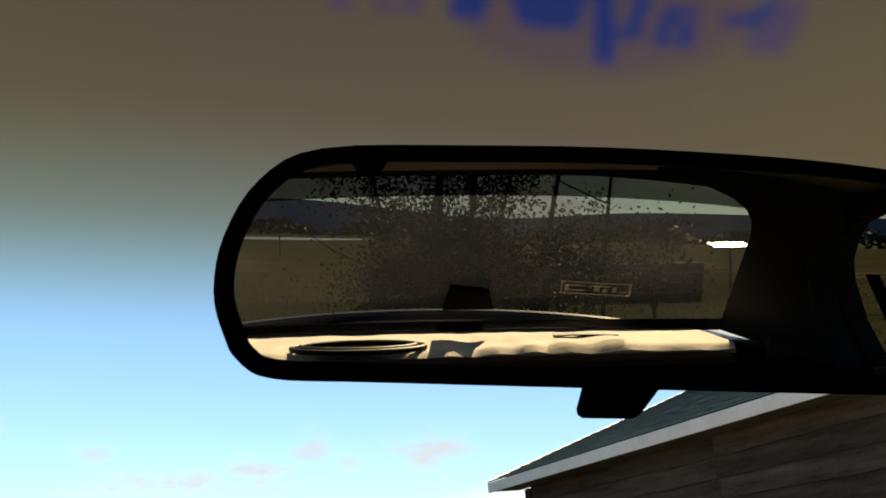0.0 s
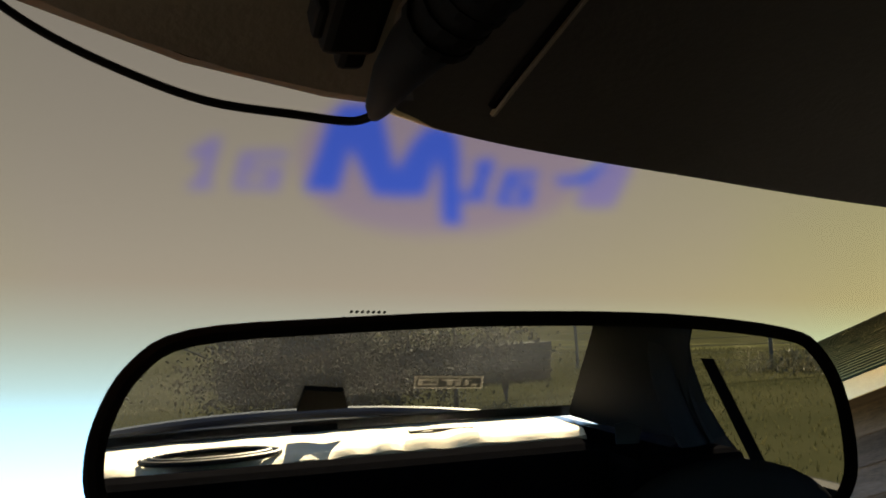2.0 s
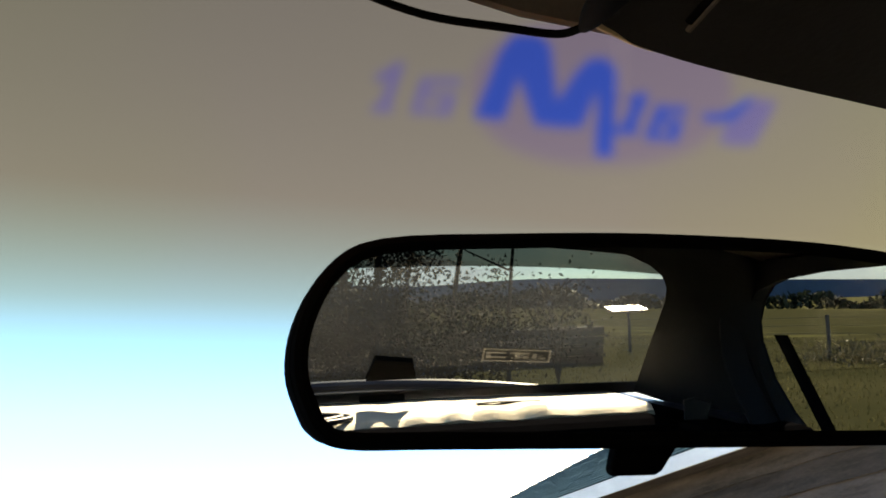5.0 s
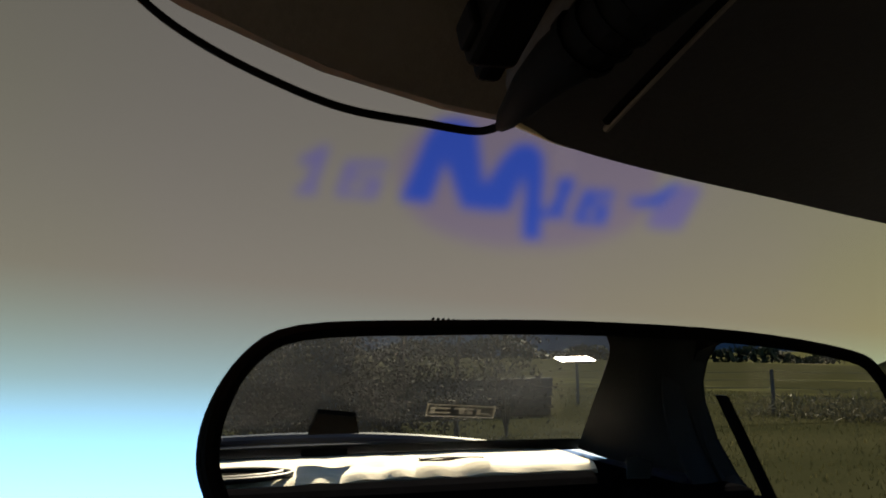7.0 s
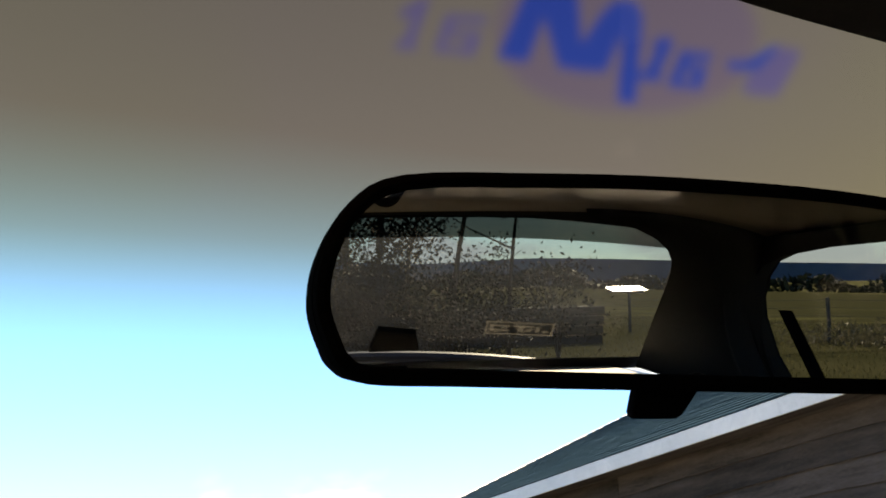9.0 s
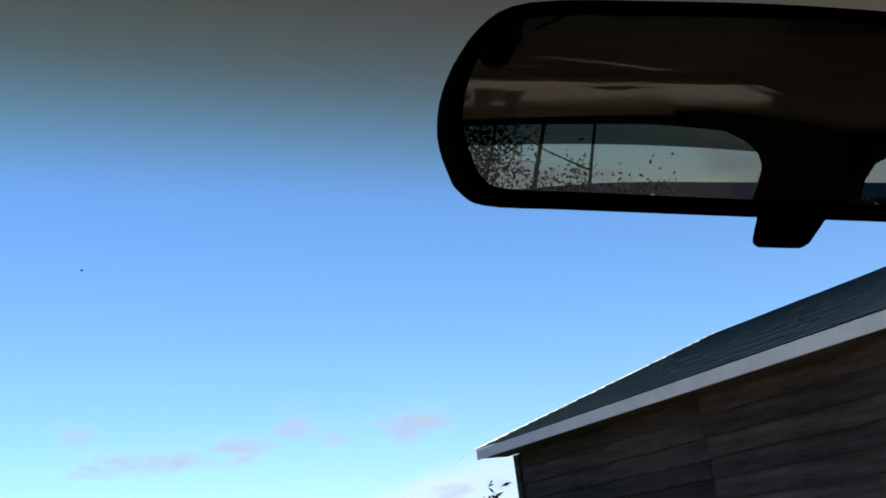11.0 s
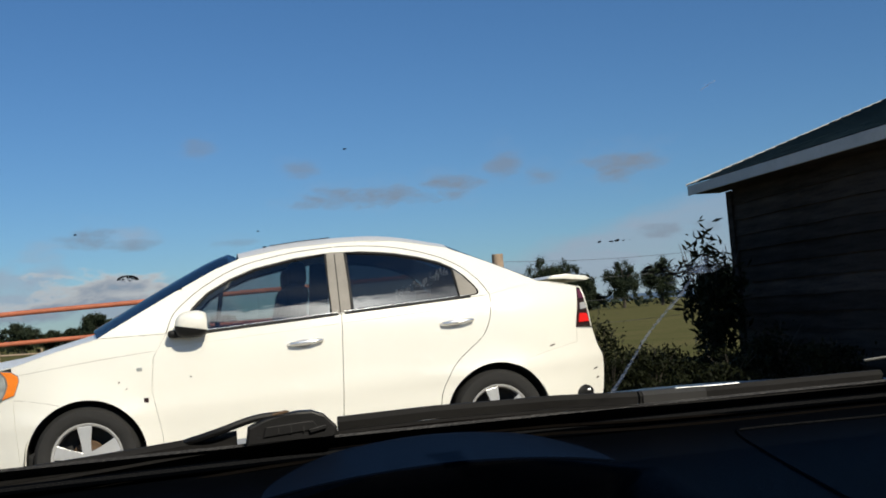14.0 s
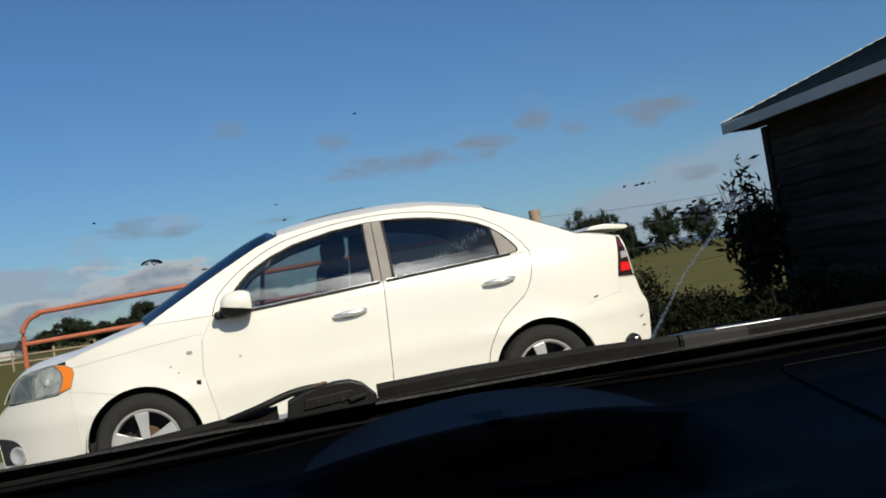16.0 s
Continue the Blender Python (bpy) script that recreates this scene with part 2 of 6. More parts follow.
def film_mat(name, color, cover):
    """Thin dried film that lets light through from behind."""
    m = bpy.data.materials.new(name)
    m.use_nodes = True
    nt = m.node_tree
    nt.nodes.remove(nt.nodes["Principled BSDF"])
    tl = nt.nodes.new("ShaderNodeBsdfTranslucent")
    tl.inputs[0].default_value = (*color, 1)
    tr = nt.nodes.new("ShaderNodeBsdfTransparent")
    tc = nt.nodes.new("ShaderNodeTexCoord")
    n = nt.nodes.new("ShaderNodeTexNoise")
    n.inputs["Scale"].default_value, n.inputs["Detail"].default_value = 420.0, 5.0
    nt.links.new(tc.outputs["Object"], n.inputs["Vector"])
    mx = nt.nodes.new("ShaderNodeMixShader")
    nt.links.new(math_node(nt.nodes, nt.links, "MULTIPLY", n.outputs["Fac"], cover * 2, clamp=True), mx.inputs[0])
    nt.links.new(tr.outputs[0], mx.inputs[1])
    nt.links.new(tl.outputs[0], mx.inputs[2])
    nt.links.new(mx.outputs[0], nt.nodes["Material Output"].inputs[0])
    return m


# ---- mesh helpers ----
def link_bm(name, bm, material, parent=None, label="", smooth=False):
    me = bpy.data.meshes.new(name)
    bmesh.ops.recalc_face_normals(bm, faces=bm.faces)
    bm.to_mesh(me)
    bm.free()
    if material:
        me.materials.append(material)
    if smooth:
        me.polygons.foreach_set("use_smooth", [True] * len(me.polygons))
        me.set_sharp_from_angle(angle=radians(38))
    ob = new(name, me)
    if parent:
        ob.parent = parent
    if label:
        ob["label"] = label
    return ob


def part(name, bm, material, parent, label="", smooth=False):
    return link_bm(name, bm, material, parent, label, smooth)


def data_part(name, verts, faces, material, parent=None, label="", smooth=False):
    me = bpy.data.meshes.new(name)
    me.from_pydata([tuple(v) for v in verts], [], [tuple(f) for f in faces])
    me.materials.append(material)
    if smooth:
        me.polygons.foreach_set("use_smooth", [True] * len(me.polygons))
        me.set_sharp_from_angle(angle=radians(38))
    ob = new(name, me)
    if parent:
        ob.parent = parent
    if label:
        ob["label"] = label
    return ob


def thing(name, label, category, group="", kind="", at=(0, 0, 0)):
    ob = new(name)
    ob.location = at
    ob.empty_display_size = 0.1
    return tagged(ob, label, category, group, kind)


def box(c, s, bevel=0.0, m=None, bm=None):
    bm = bm or bmesh.new()
    r = bmesh.ops.create_cube(bm, size=1.0, matrix=Matrix.Translation(c) @ (m or Matrix()) @ Matrix.Diagonal((*s, 1)))
    if bevel:
        es = list({e for v in r["verts"] for e in v.link_edges})
        bmesh.ops.bevel(bm, geom=es, offset=bevel, segments=2, profile=0.5, affect="EDGES")
    return bm


def tube(pts, r, seg=8, bm=None, caps=True):
    bm = bm or bmesh.new()
    pts = [Vector(p) for p in pts]
    rr = r if isinstance(r, (list, tuple)) else [r] * len(pts)
    rings = []
    ref = Vector((0, 0, 1))
    for i, p in enumerate(pts):
        d = (pts[min(i + 1, len(pts) - 1)] - pts[max(i - 1, 0)]).normalized()
        a = d.cross(ref)
        if a.length < 0.05:
            a = d.cross(Vector((1, 0, 0)))
        a.normalize()
        b = d.cross(a)
        rings.append([bm.verts.new(p + (a * math.cos(k * 2 * math.pi / seg) + b * math.sin(k * 2 * math.pi / seg)) * rr[i]) for k in range(seg)])
    for q, w in zip(rings, rings[1:]):
        for k in range(seg):
            bm.faces.new((q[k], q[(k + 1) % seg], w[(k + 1) % seg], w[k]))
    if caps:
        bm.faces.new(rings[0][::-1])
        bm.faces.new(rings[-1])
    return bm


def smooth_line(pts, n=6):
    """Catmull-Rom through the points."""
    P = [Vector(p) for p in pts]
    P = [P[0] * 2 - P[1]] + P + [P[-1] * 2 - P[-2]]
    o = []
    for i in range(1, len(P) - 2):
        for k in range(n):
            t = k / n
            a, b, c, d = P[i - 1:i + 3]
            o.append(0.5 * ((2 * b) + (c - a) * t + (2 * a - 5 * b + 4 * c - d) * t * t + (3 * b - a - 3 * c + d) * t ** 3))
    o.append(P[-2])
    return o


def grid(fn, nu, nv, bm=None):
    bm = bm or bmesh.new()
    vs = [[bm.verts.new(fn(i / nu, j / nv)) for j in range(nv + 1)] for i in range(nu + 1)]
    for i in range(nu):
        for j in range(nv):
            bm.faces.new((vs[i][j], vs[i + 1][j], vs[i + 1][j + 1], vs[i][j + 1]))
    return bm


def thicken(bm, t):
    bmesh.ops.recalc_face_normals(bm, faces=bm.faces)
    bmesh.ops.solidify(bm, geom=list(bm.faces), thickness=t)
    return bm


def sheet(outline, holes=(), step=0.06, to3d=None, thick=0.004):
    """A flat outline with holes, cut into a fine net and bent onto a surface by to3d(a, b)."""
    bm = bmesh.new()
    edges = []
    for loop in (outline, *holes):
        vs = [bm.verts.new((a, 0, b)) for a, b in loop]
        edges += [bm.edges.new((vs[i], vs[(i + 1) % len(vs)])) for i in range(len(vs))]
    bmesh.ops.triangle_fill(bm, use_beauty=True, use_dissolve=False, edges=edges)
    for ax in (0, 2):
        lo = min(v.co[ax] for v in bm.verts)
        hi = max(v.co[ax] for v in bm.verts)
        k = lo + step
        no = Vector((1, 0, 0)) if ax == 0 else Vector((0, 0, 1))
        while k < hi - 0.01:
            bmesh.ops.bisect_plane(bm, geom=list(bm.verts) + list(bm.edges) + list(bm.faces), plane_co=no * k, plane_no=no)
            k += step
    for v in bm.verts:
        v.co = Vector(to3d(v.co.x, v.co.z))
    if thick:
        thicken(bm, thick)
    return bm


def lathe(profile, seg=32, bm=None):
    """Turn (radius, along) about the y axis."""
    bm = bm or bmesh.new()
    rings = [[bm.verts.new((r * math.cos(k * 2 * math.pi / seg), a, r * math.sin(k * 2 * math.pi / seg))) for k in range(seg)] for r, a in profile]
    for q, w in zip(rings, rings[1:]):
        for k in range(seg):
            bm.faces.new((q[k], q[(k + 1) % seg], w[(k + 1) % seg], w[k]))
    return bm


def prism(outline, depth, m=Matrix(), bevel=0.0, bm=None):
    """Outline in local x, y, pulled along local z by depth."""
    bm = bm or bmesh.new()
    top = [bm.verts.new(m @ Vector((a, b, 0))) for a, b in outline]
    bot = [bm.verts.new(m @ Vector((a, b, depth))) for a, b in outline]
    n = len(outline)
    fs = [bm.faces.new(top), bm.faces.new(bot[::-1])]
    for i in range(n):
        bm.faces.new((top[i], bot[i], bot[(i + 1) % n], top[(i + 1) % n]))
    if bevel:
        bmesh.ops.bevel(bm, geom=list(fs[0].edges) + list(fs[1].edges), offset=bevel, segments=2, profile=0.5, affect="EDGES")
    return bm


def leaves(n, center, radii, size, rng, clumps=0, droop=0.0, aspect=0.45, spread=0.32):
    """Quads scattered through an uneven crown: verts and faces."""
    c0, rad = np.array(center), np.array(radii)
    if clumps:
        d = rng.normal(size=(clumps, 3))
        d /= np.linalg.norm(d, axis=1)[:, None]
        cc = c0 + d * rad * rng.uniform(0.35, 1.0, (clumps, 1))
        p = cc[rng.integers(0, clumps, n)] + rng.normal(size=(n, 3)) * rad * spread * rng.uniform(0.4, 1.0, (n, 1))
    else:
        p = c0 + rng.normal(size=(n, 3)) * rad * 0.45
    a = rng.normal(size=(n, 3))
    a[:, 2] -= droop
    a /= np.linalg.norm(a, axis=1)[:, None]
    b = np.cross(a, rng.normal(size=(n, 3)))
    b /= np.linalg.norm(b, axis=1)[:, None]
    s = size * rng.uniform(0.6, 1.3, (n, 1))
    a, b = a * s, b * s * aspect
    v = np.stack([p - a * 0.5, p + b * 0.5, p + a * 0.5, p - b * 0.5], 1).reshape(-1, 3)
    f = np.arange(4 * n).reshape(-1, 4)
    return v.tolist(), f.tolist()

# ---- surfaces ----
M_GRASS = mat("meadow_grass", (0.113, 0.102, 0.047), 0.95, var=0.45, scale=0.35, fine=9.0, bump=0.9, bscale=14.0, second=(0.074, 0.078, 0.032), spec=0.0)
# darker copy of the meadow grass: backlit shade put into the colour
M_BACKLIT_GRASS = mat("backlit_pasture", (0.060, 0.057, 0.030), 0.95, var=0.45, scale=0.5, fine=14.0, bump=0.9, bscale=20.0, second=(0.030, 0.032, 0.016), spec=0.0)
M_GRAVEL = mat("pale_gravel", (0.30, 0.28, 0.24), 0.95, var=0.4, scale=1.2, fine=45.0, bump=0.8, bscale=60.0, spec=0.2)
M_WHITE = mat("white_car_paint", (0.77, 0.75, 0.68), 0.3, var=0.04, scale=2.0, fine=30.0, coat=0.35)
M_SEAM = mat("dark_gap", (0.02, 0.02, 0.02), 0.8, var=0.2)
M_TAUPE = mat("taupe_pillar_trim", (0.23, 0.21, 0.18), 0.5, var=0.2, scale=5.0)
M_BLACKP = mat("black_plastic", (0.008, 0.008, 0.0085), 0.5, spec=0.22, var=0.25, scale=20.0, fine=200.0, bump=0.15, bscale=400.0)
M_RUBBER = mat("weathered_rubber", (0.0098, 0.0093, 0.0090), 0.75, spec=0.2, var=0.35, scale=14.0, fine=120.0, bump=0.08, bscale=300.0)
M_PLUG = mat("black_plug_plastic", (0.0042, 0.0034, 0.0029), 0.75, spec=0.02, var=0.2, scale=60.0)
M_YOKE = mat("scuffed_yoke_plastic", (0.0085, 0.0085, 0.0088), 0.5, spec=0.25, var=0.25, scale=60.0, fine=300.0, bump=0.03, bscale=500.0)
M_CLIP = mat("worn_black_plastic", (0.0095, 0.0094, 0.009), 0.6, var=0.4, scale=30.0)
# lighter than the black yoke plastic: sunlight put into the colour; also far tin
M_GREYP = mat("sun_toned_plastic_and_tin", (0.10, 0.10, 0.095), 0.6, var=0.25, scale=40.0)
M_TYRE = mat("tyre_rubber", (0.015, 0.0145, 0.014), 0.85, var=0.3, scale=12.0, fine=90.0, bump=0.3, bscale=80.0)
M_ALLOY = mat("silver_alloy", (0.66, 0.66, 0.66), 0.32, metal=0.6, var=0.12, scale=10.0)
M_HANDLE = mat("bright_chrome_handle", (0.85, 0.85, 0.84), 0.18, metal=0.75, var=0.05)
M_CHROME = mat("chrome", (0.8, 0.8, 0.8), 0.08, metal=1.0, var=0.05)
M_RUST = mat("rusty_brake", (0.11, 0.065, 0.035), 0.8, var=0.4, scale=40.0)
M_AMBER = mat("amber_lens", (0.85, 0.22, 0.02), 0.25, var=0.1)
M_LAMP = mat("clouded_headlamp", (0.22, 0.245, 0.24), 0.22, var=0.55, scale=14.0, coat=0.5)
M_REFLECT = mat("clouded_reflector", (0.34, 0.36, 0.35), 0.3, var=0.5, scale=22.0, coat=0.4)
M_LAMPDARK = mat("dull_reflector", (0.13, 0.155, 0.165), 0.3, var=0.5, scale=20.0, coat=0.4)
M_RED = mat("red_lens", (0.75, 0.02, 0.02), 0.2, var=0.15, coat=0.5)
M_REDDARK = mat("smoked_red_lens", (0.030, 0.016, 0.018), 0.2, var=0.2, coat=0.5)
M_REDTOP = mat("plum_lens", (0.10, 0.020, 0.035), 0.2, var=0.2, coat=0.5)
M_CLEARLENS = mat("silver_lens", (0.5, 0.5, 0.52), 0.15, metal=0.3, var=0.2)
M_CABIN = mat("dark_cabin_cloth", (0.012, 0.0125, 0.014), 0.9, var=0.3, scale=20.0)
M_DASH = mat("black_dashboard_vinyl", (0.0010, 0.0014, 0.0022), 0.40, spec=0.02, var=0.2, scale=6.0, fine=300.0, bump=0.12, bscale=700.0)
M_HOUSING = mat("matt_black_housing", (0.0042, 0.0042, 0.0043), 0.7, spec=0.0, var=0.2, scale=30.0, fine=250.0)
M_HEADREST = mat("grey_headrest_cloth", (0.013, 0.0132, 0.014), 0.9, spec=0.0, var=0.2, scale=30.0, fine=300.0)
# bluish sky sheen on the hood rim is put into this colour
M_HOOD_SHEEN = mat("hood_sheen_vinyl", (0.0014, 0.0038, 0.0100), 0.45, spec=0.08, var=0.2, scale=6.0, fine=300.0, bump=0.08, bscale=700.0)
M_SEATC = mat("dark_seat_cloth", (0.0024, 0.0024, 0.0030), 0.9, spec=0.0, var=0.3, scale=30.0, fine=300.0, bump=0.2, bscale=300.0)
M_SHELF = mat("cream_shelf_cloth", (0.62, 0.56, 0.46), 0.85, var=0.15, scale=9.0, fine=120.0, bump=0.25, bscale=60.0)
M_HEAD = mat("grey_brown_headliner", (0.17, 0.132, 0.098), 0.95, var=0.15, scale=12.0, fine=250.0, bump=0.07, bscale=400.0)
M_VISOR = mat("grey_visor_vinyl", (0.035, 0.029, 0.025), 0.7, spec=0.3, var=0.12, scale=10.0, fine=260.0, bump=0.07, bscale=500.0)
M_PILLAR = mat("charcoal_pillar_trim", (0.022, 0.022, 0.0225), 0.8, spec=0.02, var=0.15, scale=10.0, fine=200.0, bump=0.15, bscale=400.0)
M_CREAMP = mat("cream_plastic_and_edge_glow", (0.62, 0.45, 0.22), 0.5, var=0.1)
M_BLUE = mat("dark_blue_car_paint", (0.010, 0.020, 0.050), 0.28, var=0.15, scale=3.0, coat=0.25, spec=0.35)
M_BELT = mat("black_webbing", (0.006, 0.006, 0.0065), 0.85, spec=0.0, var=0.2, scale=50.0)
M_FASCIA = mat("white_fascia_paint", (0.46, 0.46, 0.44), 0.6, var=0.2, scale=2.5, fine=30.0, bump=0.1, bscale=30.0)
M_BOARD = vary_by_object(mat("weathered_brown_board", (0.072, 0.058, 0.049), 0.9, spec=0.12, var=0.6, scale=2.2, fine=34.0, bump=0.6, bscale=26.0, second=(0.012, 0.0095, 0.008), stretchv=(6.0, 0.75, 7.0)), 0.8)
M_SHINGLE = mat("dark_green_shingle", (0.010, 0.025, 0.031), 0.95, spec=0.12, var=0.35, scale=3.0, fine=120.0, bump=0.6, bscale=160.0)
M_RUSTRED = mat("red_oxide_gate_paint", (0.42, 0.12, 0.055), 0.6, var=0.3, scale=8.0, fine=60.0)
M_LOG = mat("weathered_post", (0.36, 0.27, 0.19), 0.9, var=0.4, scale=10.0, fine=60.0, bump=0.5, bscale=40.0)
M_POST = mat("grey_fence_post", (0.12, 0.10, 0.085), 0.9, var=0.3, scale=6.0)
M_WIRE = mat("galvanised_wire", (0.09, 0.09, 0.09), 0.55, metal=0.4, var=0.2)
M_BARK = mat("dark_bark", (0.06, 0.05, 0.04), 0.95, var=0.4, scale=6.0, bump=0.7, bscale=18.0)
M_TARP = mat("dark_weathered_boards", (0.030, 0.030, 0.028), 0.9, var=0.3, scale=3.0)
M_TIN = mat("shiny_tin_roof", (0.85, 0.85, 0.84), 0.33, metal=1.0, var=0.08, scale=1.0)
M_POND = mat("pale_water", (0.16, 0.18, 0.19), 0.30, var=0.1, scale=0.1, spec=0.8)
# blue of distance haze put into the hills' base colour
M_HILL = mat("hazed_far_hill", (0.10, 0.155, 0.25), 1.0, var=0.25, scale=0.004, fine=0.05, spec=0.0)
M_SCRATCH = film_mat("pale_scuff", (0.74, 0.80, 0.88), 0.40)
M_GLASSMARK = film_mat("dried_streak", (0.75, 0.76, 0.78), 0.30)
M_STICK = film_mat("pale_sticker_edge", (0.5, 0.47, 0.42), 0.10)
M_BUG = mat("dark_splatter", (0.02, 0.02, 0.022), 0.8, var=0.2)
# bush and scrub leaves near black: the shed's shade put into the colour
L_BUSH = leaf_mat("shaded_bush_leaf", (0.005, 0.007, 0.003), (0.015, 0.018, 0.007), 0.10)
L_TREE = leaf_mat("tree_leaf", (0.014, 0.021, 0.014), (0.040, 0.052, 0.028), 0.08)
# thicket leaf colour darkened to stand in for its backlit side
L_THICKET = leaf_mat("backlit_thicket_leaf", (0.005, 0.007, 0.006), (0.012, 0.014, 0.010), 0.10)
L_WEED = leaf_mat("dry_weed", (0.05, 0.048, 0.03), (0.15, 0.135, 0.09), 0.3)
L_GRASS = leaf_mat("grass_blade", (0.040, 0.042, 0.018), (0.115, 0.105, 0.05), 0.45)
L_FAR = leaf_mat("far_wood_leaf", (0.016, 0.024, 0.016), (0.035, 0.045, 0.028), 0.1)
G_CAR = pane_mat("tinted_car_glass", (0.54, 0.59, 0.60), 0.13)
G_CARREAR = pane_mat("dark_car_glass", (0.17, 0.19, 0.22), 0.13)
G_SCREEN = pane_mat("car_windscreen_glass", (0.30, 0.38, 0.48), 0.12)
G_SIDE = pane_mat("side_glass", (0.36, 0.36, 0.33), 0.008, edge=0.05)
G_REAR = pane_mat("rear_glass", (0.288, 0.296, 0.283), 0.006, dirt=0.068, dirtscale=1.6, edge=0.03)
G_REARBAND = pane_mat("rear_glass_tint_band", (0.034, 0.033, 0.027), 0.006, edge=0.03)


def shade_glass(name, z0, z1, deep):
    """Front glass with a brown shade band that fades out downwards, and a little dust."""
    m = pane_mat(name, (0.93, 0.95, 0.95), 0.004)
    nt = m.node_tree
    tr = [n for n in nt.nodes if n.type == "BSDF_TRANSPARENT"][0]
    tc = nt.nodes.new("ShaderNodeTexCoord")
    sp = nt.nodes.new("ShaderNodeSeparateXYZ")
    nt.links.new(tc.outputs["Object"], sp.inputs[0])
    mr = nt.nodes.new("ShaderNodeMapRange")
    mr.inputs[1].default_value, mr.inputs[2].default_value = z0, z1
    nt.links.new(sp.outputs[2], mr.inputs[0])
    rp = nt.nodes.new("ShaderNodeValToRGB")
    rp.color_ramp.interpolation = "B_SPLINE"
    e = rp.color_ramp.elements
    e[0].color = (0.93, 0.95, 0.95, 1)
    e[1].color = (*deep, 1)
    for at, c in ((0.26, (0.84, 0.75, 0.53)), (0.55, (0.69, 0.40, 0.170))):
        e.new(at).color = (*c, 1)
    nt.links.new(mr.outputs[0], rp.inputs[0])
    # lens colour cast put into the band's tint: yellower towards the sides, softly clouded
    tn = nt.nodes.new("ShaderNodeTexNoise")
    tn.inputs["Scale"].default_value, tn.inputs["Detail"].default_value = 9.0, 2.0
    nt.links.new(tc.outputs["Object"], tn.inputs["Vector"])
    side = math_node(nt.nodes, nt.links, "ABSOLUTE", math_node(nt.nodes, nt.links, "ADD", sp.outputs[0], 0.23))
    side = math_node(nt.nodes, nt.links, "SUBTRACT", math_node(nt.nodes, nt.links, "MULTIPLY", side, 5.0), math_node(nt.nodes, nt.links, "MULTIPLY", tn.outputs["Fac"], 0.9), clamp=True)
    lens_cast = nt.nodes.new("ShaderNodeMixRGB")
    lens_cast.inputs[1].default_value, lens_cast.inputs[2].default_value = (1.0, 0.96, 1.0, 1), (0.95, 1.0, 0.72, 1)
    nt.links.new(side, lens_cast.inputs[0])
    tint = nt.nodes.new("ShaderNodeMixRGB")
    tint.blend_type = "MULTIPLY"
    nt.links.new(mr.outputs[0], tint.inputs[0])
    nt.links.new(rp.outputs[0], tint.inputs[1])
    nt.links.new(lens_cast.outputs[0], tint.inputs[2])
    # printed decal: weights of lilac ground, blue and faint strokes
    at = nt.nodes.new("ShaderNodeAttribute")
    at.attribute_name = "decal"
    sc = nt.nodes.new("ShaderNodeSeparateColor")
    nt.links.new(at.outputs["Color"], sc.inputs[0])
    last = tint.outputs[0]
    for k, c in enumerate(((0.52, 0.150, 0.098), (0.42, 0.135, 0.13), (0.082, 0.075, 0.185))):
        mx = nt.nodes.new("ShaderNodeMixRGB")
        nt.links.new(sc.outputs[k], mx.inputs[0])
        nt.links.new(last, mx.inputs[1])
        mx.inputs[2].default_value = (*c, 1)
        last = mx.outputs[0]
    nt.links.new(last, tr.inputs[0])
    return m


M_SMEAR = film_mat("thin_smear", (0.75, 0.76, 0.78), 0.13)
G_FRONT = shade_glass("shaded_windscreen_glass", 1.130, 1.182, (0.615, 0.180, 0.0590))
M_MIRROR = bpy.data.materials.new("mirror_glass")
M_MIRROR.use_nodes = True
_b = M_MIRROR.node_tree.nodes["Principled BSDF"]
_b.inputs["Base Color"].default_value = (0.42, 0.42, 0.385, 1)
_b.inputs["Metallic"].default_value, _b.inputs["Roughness"].default_value = 1.0, 0.0
# second weak reflection of the wedge-shaped glass: fixed normal fitted to the camera's view
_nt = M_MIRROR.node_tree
_ghost_normal = _nt.nodes.new("ShaderNodeCombineXYZ")
_ghost_normal.inputs[0].default_value, _ghost_normal.inputs[1].default_value, _ghost_normal.inputs[2].default_value = -0.1919, -0.9393, -0.2845
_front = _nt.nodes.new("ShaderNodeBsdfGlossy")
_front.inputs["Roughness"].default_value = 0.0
_nt.links.new(_ghost_normal.outputs[0], _front.inputs["Normal"])
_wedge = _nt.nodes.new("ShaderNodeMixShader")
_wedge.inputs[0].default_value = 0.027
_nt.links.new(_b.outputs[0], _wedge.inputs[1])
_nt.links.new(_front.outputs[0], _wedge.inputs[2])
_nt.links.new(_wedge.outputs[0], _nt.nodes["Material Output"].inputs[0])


F_STICK = pane_mat("smoked_sticker_film", (0.50, 0.49, 0.46), 0.004, edge=0.02)
# ---- ground ----
def lie(x, y):
    """Height of the land: level round the yard; the southern tilt fits the mirror's view."""
    k = max(0.0, min(1.0, (-20.0 - y) / 40.0))
    r = max(1.0, math.hypot(x, y) / 450.0)
    return k * k * (3 - 2 * k) * (-0.040 * x / r - 0.0125 * y / r)


GX = [-3000, -1500, -800, -450, -300, -200, -140, -100, -70, -45, -25, -10, 5, 20, 40, 65, 95, 130, 180, 240, 320, 450, 800, 1500, 3000]
GY = [-3000, -1500, -800, -450, -320, -240, -180, -130, -95, -72, -60, -54, -48, -42, -37, -32, -28, -24, -20, 60, 400, 3000]
